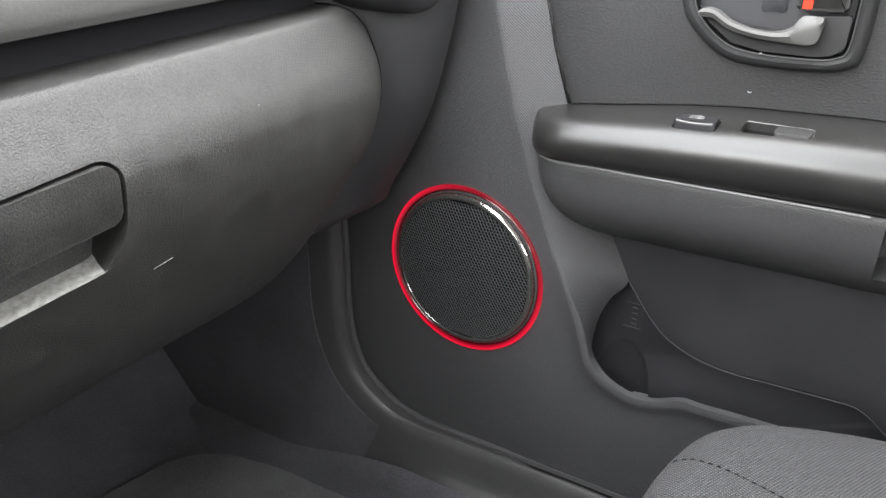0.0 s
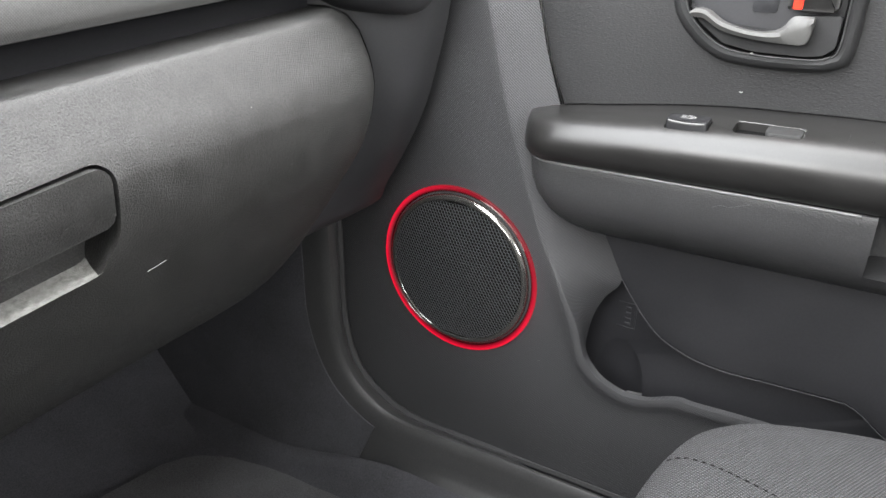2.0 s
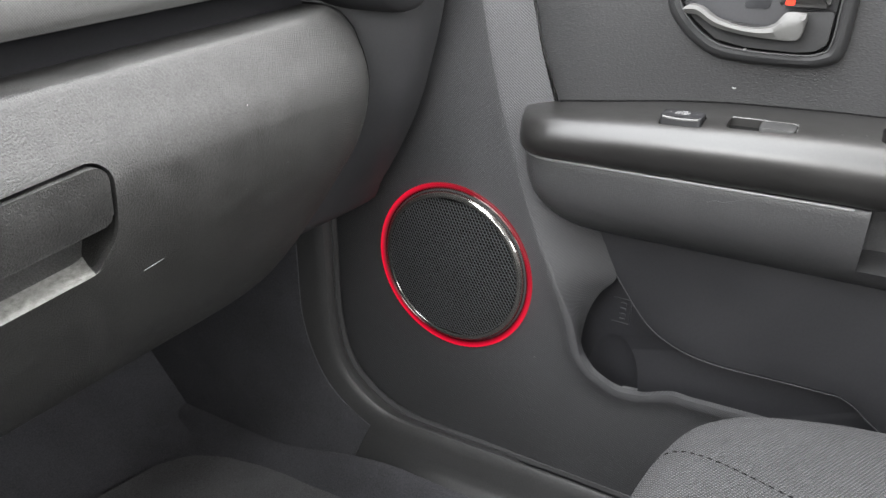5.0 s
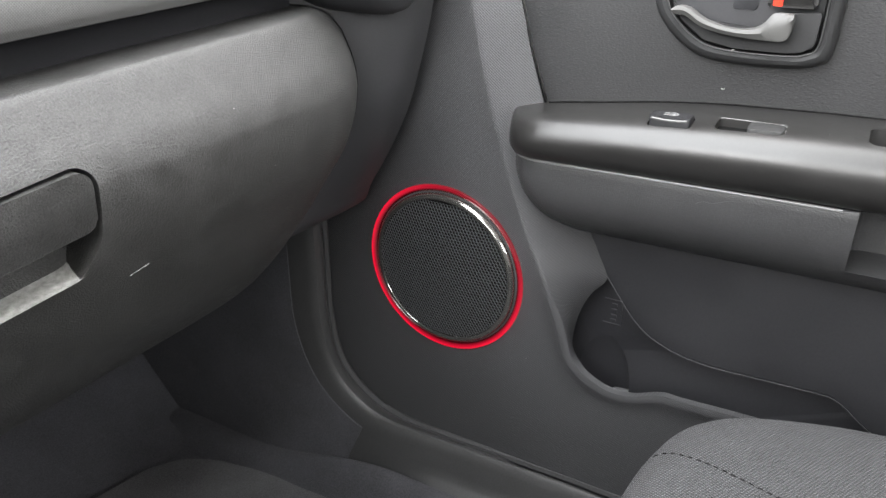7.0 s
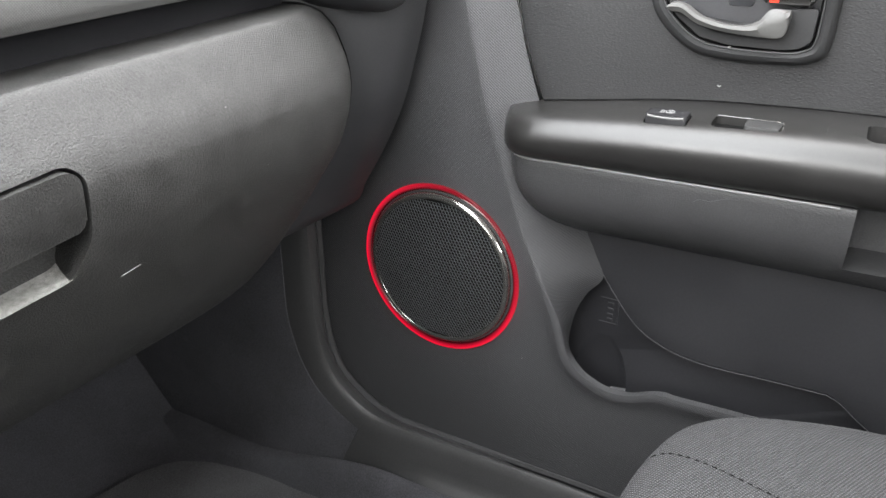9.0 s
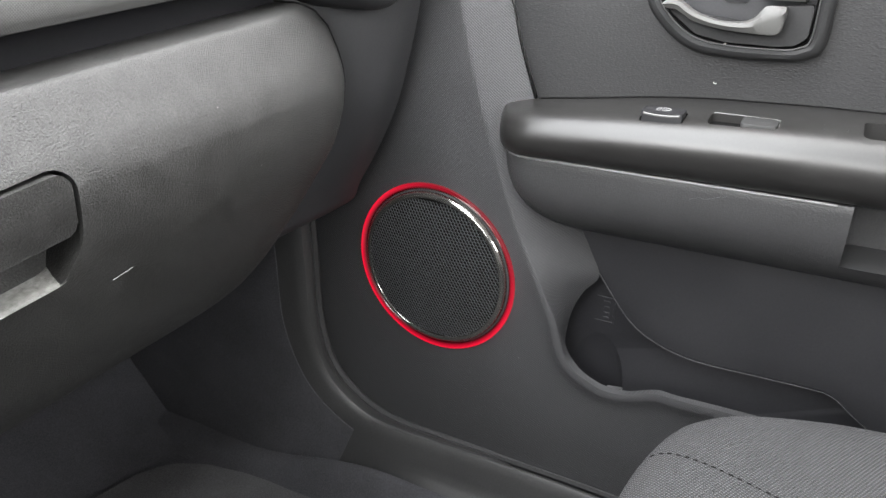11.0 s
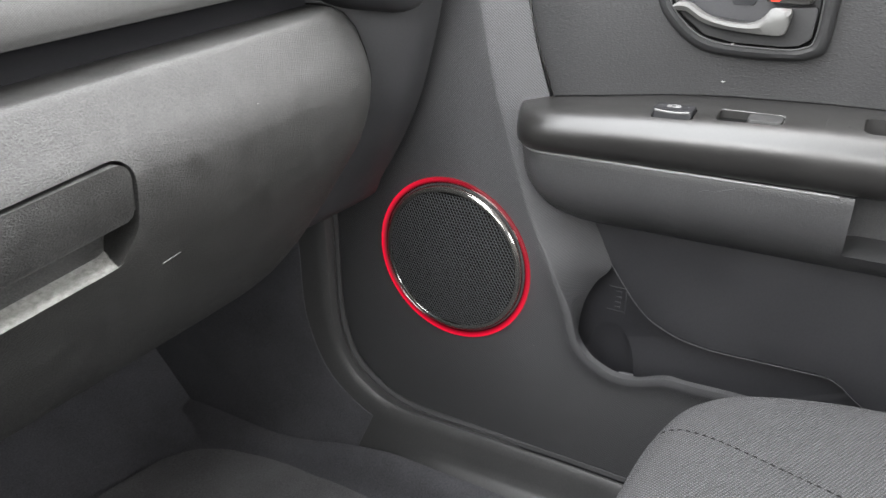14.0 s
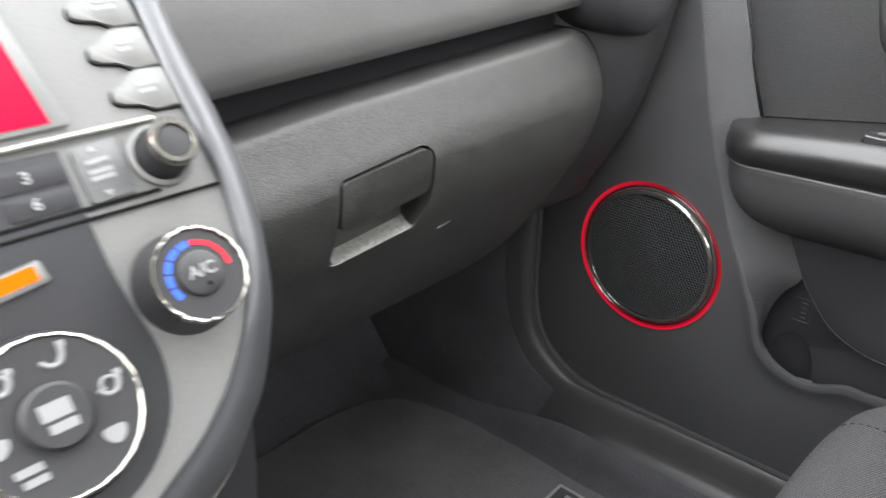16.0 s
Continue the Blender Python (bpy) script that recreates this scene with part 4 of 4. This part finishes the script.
for w in (0.0235, 0.0065):
    s = 1 if w > 0.015 else -1
    part("arrow", prism([(-0.0530, w), (-0.0490, w), (-0.0510, w + 0.0028 * s)], CF @ pose(0, 0, 0.0021), 0.0002), WHITEPRINT, rock)
for w in (0.0182, 0.0138, 0.0110):
    part("label_bar", prism([(-0.0555, w), (-0.0455, w + 0.0006), (-0.0455, w + 0.0026), (-0.0555, w + 0.0020)], CF @ pose(0, 0, 0.0021), 0.0002), WHITEPRINT, rock)
for text, w in (("3", 0.0188), ("6", 0.0078)):
    key = part("preset_key", prism(rounded([(-0.090, w - 0.0048), (-0.0640, w - 0.0045), (-0.0640, w + 0.0046), (-0.090, w + 0.0043)], 0.001), CF, 0.0017, 0.0003), DARKPLATE, console, "charcoal radio preset key")
    part("number", letters(text, 0.0070, CF @ pose(-0.0785, w, 0.0018)), WHITEPRINT, key)

volume = CF @ pose(-0.0235, 0.0160, 0)
vk = part("volume_knob", turned([(0.0119, 0.0), (0.0114, 0.004), (0.0107, 0.012), (0.0103, 0.017), (0.0064, 0.0182), (0, 0.0182)], volume, 40), KNOB, console, "small volume knob with a chrome rim")
part("chrome_rim", turned([(0.0105, 0.0155), (0.0106, 0.0180), (0.0096, 0.0195), (0.0077, 0.0195), (0.0067, 0.0180), (0.0067, 0.0165)], volume, 40), CHROME, vk, "chrome rim")
part("base_ring", turned([(0.0146, 0), (0.0143, 0.002), (0.0123, 0.003), (0.0119, 0.001)], volume, 40), PLATE, vk)

def knurled(profile, m, n, ribs, deep):
    """A turned rim whose outer face is cut into shallow ribs."""
    bm = turned(profile, Matrix.Identity(4), n)
    for v in bm.verts:
        a = math.atan2(v.co.y, v.co.x)
        k = 1 - deep * (0.5 + 0.5 * math.cos(ribs * a)) ** 3
        v.co.x, v.co.y = v.co.x * k, v.co.y * k
    bmesh.ops.transform(bm, matrix=m, verts=bm.verts)
    return bm


temp = CF @ pose(-0.0370, -0.0405, 0)
tk = part("temperature_knob", turned([(0.0225, 0), (0.0222, 0.006), (0.0208, 0.014), (0.0205, 0.019), (0.0180, 0.0190), (0, 0.0190)], temp, 56), KNOB, console, "temperature knob with blue and red marks and a chrome rim")
part("chrome_rim", knurled([(0.0206, 0.0165), (0.0207, 0.0188), (0.0202, 0.0200), (0.0193, 0.0202), (0.0186, 0.0194), (0.0185, 0.0180)], temp, 180, 18, 0.026), CHROME, tk, "chrome rim")
part("knob_centre", turned([(0.0098, 0.0188), (0.0096, 0.0205), (0.0085, 0.0213), (0.0, 0.0213)], temp, 40), KNOB, tk)


def arc_mark(m, r0, r1, a0, a1, h=0.0003):
    n = 6
    pts = [(r1 * math.cos(radians(a0 + (a1 - a0) * i / n)), r1 * math.sin(radians(a0 + (a1 - a0) * i / n))) for i in range(n + 1)]
    pts += [(r0 * math.cos(radians(a1 + (a0 - a1) * i / n)), r0 * math.sin(radians(a1 + (a0 - a1) * i / n))) for i in range(n + 1)]
    return prism(pts, m, h)


mark = temp @ pose(0, 0, 0.0190)
for k in range(5):
    part("cold_mark", arc_mark(mark, 0.0120, 0.0146, 212 - 25 * k, 191 - 25 * k), BLUEPRINT_M, tk, "blue cold mark")
for k in range(4):
    part("warm_mark", arc_mark(mark, 0.0122, 0.0144, 86 - 22 * k, 66 - 22 * k), WARMPRINT, tk, "red warm mark")
part("lettering", letters("A/C", 0.0072, temp @ pose(0, 0.0008, 0.0214)), WHITEPRINT, tk)
part("indicator", turned([(0, 0.0216), (0.0010, 0.0216), (0.0010, 0.0212)], temp @ pose(0.001, -0.0052, 0), 12), BLACK, tk)

dial = CF @ pose(XC, -0.0700, 0)
dk = part("airflow_dial", turned([(0.0330, 0.0), (0.0325, 0.004), (0.0305, 0.008), (0.0290, 0.0100), (0.0275, 0.0095), (0.0, 0.0098)], dial, 64), KNOB, console, "large airflow dial with white symbols and a chrome rim")
part("chrome_rim", knurled([(0.0312, 0.0060), (0.0313, 0.0082), (0.0306, 0.0104), (0.0297, 0.0108), (0.0290, 0.0102), (0.0289, 0.0090)], dial, 240, 24, 0.009), CHROME, dk, "chrome rim")
part("hub", turned([(0.0125, 0.0090), (0.0125, 0.0125), (0.0110, 0.0138), (0.0, 0.0138)], dial, 40), KNOB, dk)
top = dial @ pose(0, 0, 0.0098)


def dial_spot(a):
    return top @ pose(0.0210 * math.cos(radians(a)), 0.0210 * math.sin(radians(a)), 0)


def print_bar(m, x0, x1, y0, y1):
    return prism(rounded([(x0, y0), (x1, y0), (x1, y1), (x0, y1)], 0.0006, 4), m, 0.0003)


for a in (71, 6, 126):
    at = dial_spot(a)
    stroke = smooth([(-0.0050, 0.0002, 0), (-0.0020, -0.0024, 0), (0.0012, -0.0020, 0), (0.0030, 0.0010, 0), (0.0036, 0.0046, 0)], 5)
    part("symbol_stroke", tube([at @ p for p in stroke], 0.0010, 6), WHITEPRINT, dk)
    part("symbol_bar", print_bar(at, 0.0022, 0.0052, 0.0030, 0.0056), WHITEPRINT, dk)
    if a != 71:
        part("symbol_stroke", tube([at @ Vector((-0.0004 + 0.0030 * math.cos(q), 0.0014 + 0.0026 * math.sin(q), 0)) for q in np.linspace(-0.4, 3.9, 14)], 0.0007, 6), WHITEPRINT, dk)
for a in (-42, 185):
    part("symbol_drop", prism([(0.0044 * math.cos(q), 0.0034 * math.sin(q) + 0.0008 * math.cos(2 * q)) for q in np.linspace(0, 2 * math.pi, 22)[:-1]], dial_spot(a), 0.0003), WHITEPRINT, dk)
for a in (227,):
    at = dial_spot(a)
    part("symbol_bar", print_bar(at, -0.0050, 0.0044, 0.0006, 0.0036), WHITEPRINT, dk)
    part("symbol_bar", print_bar(at, -0.0036, 0.0048, -0.0036, -0.0008), WHITEPRINT, dk)
for x0, x1, y0, y1 in ((-0.0058, 0.0050, -0.0006, 0.0058), (-0.0046, 0.0054, -0.0056, -0.0020)):
    part("symbol_bar", print_bar(dial @ pose(0, 0, 0.0138), x0, x1, y0, y1), WHITEPRINT, dk)
led = part("indicator_key", prism(rounded([(-0.1060, -0.0240), (-0.0855, -0.0215), (-0.0865, -0.0125), (-0.1070, -0.0150)], 0.001), CF, 0.0028, 0.0008), PLATE, console, "key with an amber lamp")
part("amber_lamp", prism(rounded([(-0.1045, -0.0220), (-0.0885, -0.0202), (-0.0893, -0.0142), (-0.1053, -0.0160)], 0.0008), CF @ pose(0, 0, 0.0028), 0.0004), AMBER, led, "lit amber lamp")
# column down to the floor
rows = []
for s in np.linspace(0, 1, 14):
    z = 0.56 * (1 - s)
    half = 0.105 - 0.02 * ease(0, 0.5, s)
    y0 = 0.26 - 0.02 * s
    rows.append([Vector((XC - half, 0.70, z)), Vector((XC - half, y0 + 0.03, z)), Vector((XC - half + 0.012, y0 + 0.006, z)), Vector((XC - half + 0.04, y0, z)),
                 Vector((XC + half - 0.04, y0, z)), Vector((XC + half - 0.012, y0 + 0.006, z)), Vector((XC + half, y0 + 0.03, z)), Vector((XC + half, 0.70, z))])
part("column", lofted(rows), TRIM, console, "dark lower console column")

# ---- seat cushion ----
seat = thing("passenger_seat", (0.33, -0.2, 0), "grey woven cloth passenger seat cushion with stitched seams", "car seat")


SEAT = smooth([(0.095, 0.055), (0.16, 0.095), (0.30, 0.100), (0.40, 0.098), (0.458, 0.091), (0.497, 0.077), (0.522, 0.056), (0.538, 0.031), (0.554, -0.010), (0.565, -0.055),
               (0.573, -0.13), (0.575, -0.30), (0.55, -0.46), (0.30, -0.50), (0.10, -0.46), (0.08, -0.30), (0.08, 0.00)], 8, True)


def seat_ring(inset, z):
    """The plan of the cushion drawn in by inset metres."""
    n = len(SEAT)
    ring = []
    for i, p in enumerate(SEAT):
        d = (SEAT[(i + 1) % n] - SEAT[i - 1]).normalized()
        inward = Vector((d.y, -d.x))
        centre = Vector((0.325, -0.21))
        keep = min(inset, 0.10)
        q = p + inward * keep
        if inset > 0.10:
            q = q.lerp(centre, (inset - 0.10) / 0.2)
        ring.append((q.x, q.y, z + 0.004 * ease(0.40, 0.52, q.x)))
    return ring


levels = [(0.020, 0.10), (0.006, 0.14), (0.001, 0.20), (0.0, 0.26), (0.0, 0.300), (0.001, 0.318), (0.004, 0.331), (0.009, 0.341), (0.016, 0.348), (0.026, 0.353), (0.040, 0.356), (0.060, 0.3575), (0.080, 0.358), (0.10, 0.358), (0.17, 0.356), (0.26, 0.354)]
cushion_bm = lofted([seat_ring(a, b) for a, b in levels])
top_of = BVHTree.FromBMesh(cushion_bm)


def on_seat(x, y, up=0.0):
    hit = top_of.ray_cast(Vector((x, y, 0.6)), Vector((0, 0, -1)))[0]
    return hit + Vector((0, 0, up)) if hit else Vector((x, y, 0.35 + up))


part("cushion", cushion_bm, CLOTH, seat, "grey woven cloth cushion", 60)
seam_line = [on_seat(x, y, 0.0001) for x, y in ((along([(-0.45, 0.410), (-0.07, 0.419), (0.0, 0.434), (0.04, 0.444), (0.068, 0.449), (0.09, 0.450)], y), y) for y in np.linspace(-0.40, 0.088, 160))]
part("seam", tube([p - Vector((0, 0, 0.0003)) for p in seam_line], 0.0003, 6), BLACK, seat, "dark stitched seam")
for k in range(0, 157, 2):
    a, b = seam_line[k], seam_line[k + 1]
    part("stitch", tube([a, a.lerp(b, 0.5) + Vector((0, 0, 0.0003)), b], 0.0005, 5), BLACK, seat)
part("seat_base", box((0.12, -0.48, 0.0), (0.53, 0.02, 0.12), 0.01), RUBBER, seat)

# ---- floor mat ----
mat = thing("floor_mat", (0.35, 0.4, 0), "dark pile floor mat with a stitched edge", "floor mat")
rows = []
for y in np.linspace(0.02, 0.766, 50):
    right = along([(0.02, 0.552), (0.50, 0.556), (0.62, 0.552), (0.68, 0.540), (0.73, 0.515), (0.755, 0.47), (0.766, 0.40)], y)
    rows.append([(x, y, 0.016 + 0.005 * noise.noise((x * 7, y * 7, 3)) + 0.002 * noise.noise((x * 25, y * 25, 5)) + 0.10 * max(0, y - 0.70) ** 1.5) for x in np.linspace(0.03, right, 40)])
part("mat_body", thick(rows, (0, 0, -0.010)), MATCLOTH, mat)
tag = part("woven_tag", box((0.470, 0.300, 0.019), (0.530, 0.405, 0.0225), 0.001), RUBBER, mat, "black tag with a pale border")
for lo, hi in (((0.471, 0.301), (0.529, 0.305)), ((0.471, 0.400), (0.529, 0.404)), ((0.471, 0.305), (0.475, 0.400)), ((0.525, 0.305), (0.529, 0.400))):
    part("border", box((*lo, 0.0225), (*hi, 0.0231)), WHITEPRINT, tag)
part("mark_bar", box((0.508, 0.315, 0.0225), (0.517, 0.385, 0.0231)), WHITEPRINT, tag)

# ---- small marks and pieces on the door and the glove box ----
def streak(name, points, r, mat, parent, label=""):
    return part(name, tube(smooth(points, 4), r, 5), mat, parent, label)


part("clip_tab", prism(rounded([(-0.170, 0.246), (-0.153, 0.248), (-0.157, 0.238), (-0.166, 0.236)], 0.001), wall_frame(0.660), 0.004, 0.001), ROCKER, door, "pale plastic clip in the pocket")
embossed = wall_frame(0.716)
for y0, y1, z0, z1 in ((0.205, 0.184, 0.3205, 0.3190), (0.205, 0.184, 0.2900, 0.2885), (0.1855, 0.184, 0.3205, 0.2885)):
    part("embossed_edge", prism([(-y0, z1), (-y1, z1), (-y1, z0), (-y0, z0)], embossed, 0.0012, 0.0003), POCKET, door)
for z in (0.314, 0.307, 0.300, 0.294):
    part("embossed_bar", prism([(-0.1965, z - 0.0016), (-0.190, z - 0.0016), (-0.190, z + 0.0016), (-0.1965, z + 0.0016)], embossed, 0.0010, 0.0003), POCKET, door)
streak("scratch", [(0.6335, 0.113, 0.481), (0.6330, 0.106, 0.485), (0.6328, 0.099, 0.487), (0.6328, 0.079, 0.490)], 0.0002, DUST, door)
streak("dust_speck", [(0.6850, 0.112, 0.5725), (0.6848, 0.1105, 0.5715), (0.6850, 0.109, 0.5722)], 0.0005, DUST, door)
streak("scuff", [(0.2655, 0.3940, 0.5005), (0.2700, 0.3938, 0.5012), (0.2760, 0.3935, 0.5022), (0.2810, 0.3932, 0.5030)], 0.00025, DUST, glove)

random.seed(4)
for k in range(14):
    x, y = random.uniform(0.628, 0.672), random.uniform(-0.03, 0.045)
    part("dust_speck", box((x, y, 0.5560), (x + random.uniform(0.0003, 0.0006), y + random.uniform(0.0003, 0.0008), 0.5572)), SWITCHGREY, door)
random.seed(9)
for k in range(7):
    x, z = random.uniform(0.27, 0.45), random.uniform(0.49, 0.60)
    hit = lid_face.ray_cast(Vector((x, 0.0, z)), Vector((0, 1, 0)))[0]
    if hit:
        r = random.uniform(0.0002, 0.0004)
        streak("dust_speck", [hit, hit + Vector((r * 1.5, 0, r)), hit + Vector((r * 3, 0, r * 0.5))], r, SHELL, glove)
streak("dust_speck", [(0.6812, 0.1077, 0.6062), (0.6812, 0.1065, 0.6068), (0.6812, 0.1057, 0.6062)], 0.0007, DUST, door)
arm_face = BVHTree.FromBMesh(lofted(armlow_rings([0.302, 0.29, 0.27, 0.25, 0.22, 0.19, 0.15, 0.10, 0.05, 0.0])))
curl = [arm_face.ray_cast(Vector((0.3, y, z)), Vector((1, 0, 0)))[0] for y, z in ((0.1081, 0.4835), (0.1018, 0.4863), (0.0947, 0.4860), (0.0859, 0.4892), (0.0784, 0.4917))]
streak("scratch", [p for p in curl if p], 0.00022, ROCKER, door)
streak("dust_speck", [(0.6415, 0.2772, 0.3776), (0.6415, 0.2766, 0.3779), (0.6415, 0.2762, 0.3776)], 0.0004, DUST, door)
streak("dust_speck", [(0.6398, 0.2664, 0.2623), (0.6398, 0.2658, 0.2626), (0.6398, 0.2654, 0.2623)], 0.0004, DUST, door)
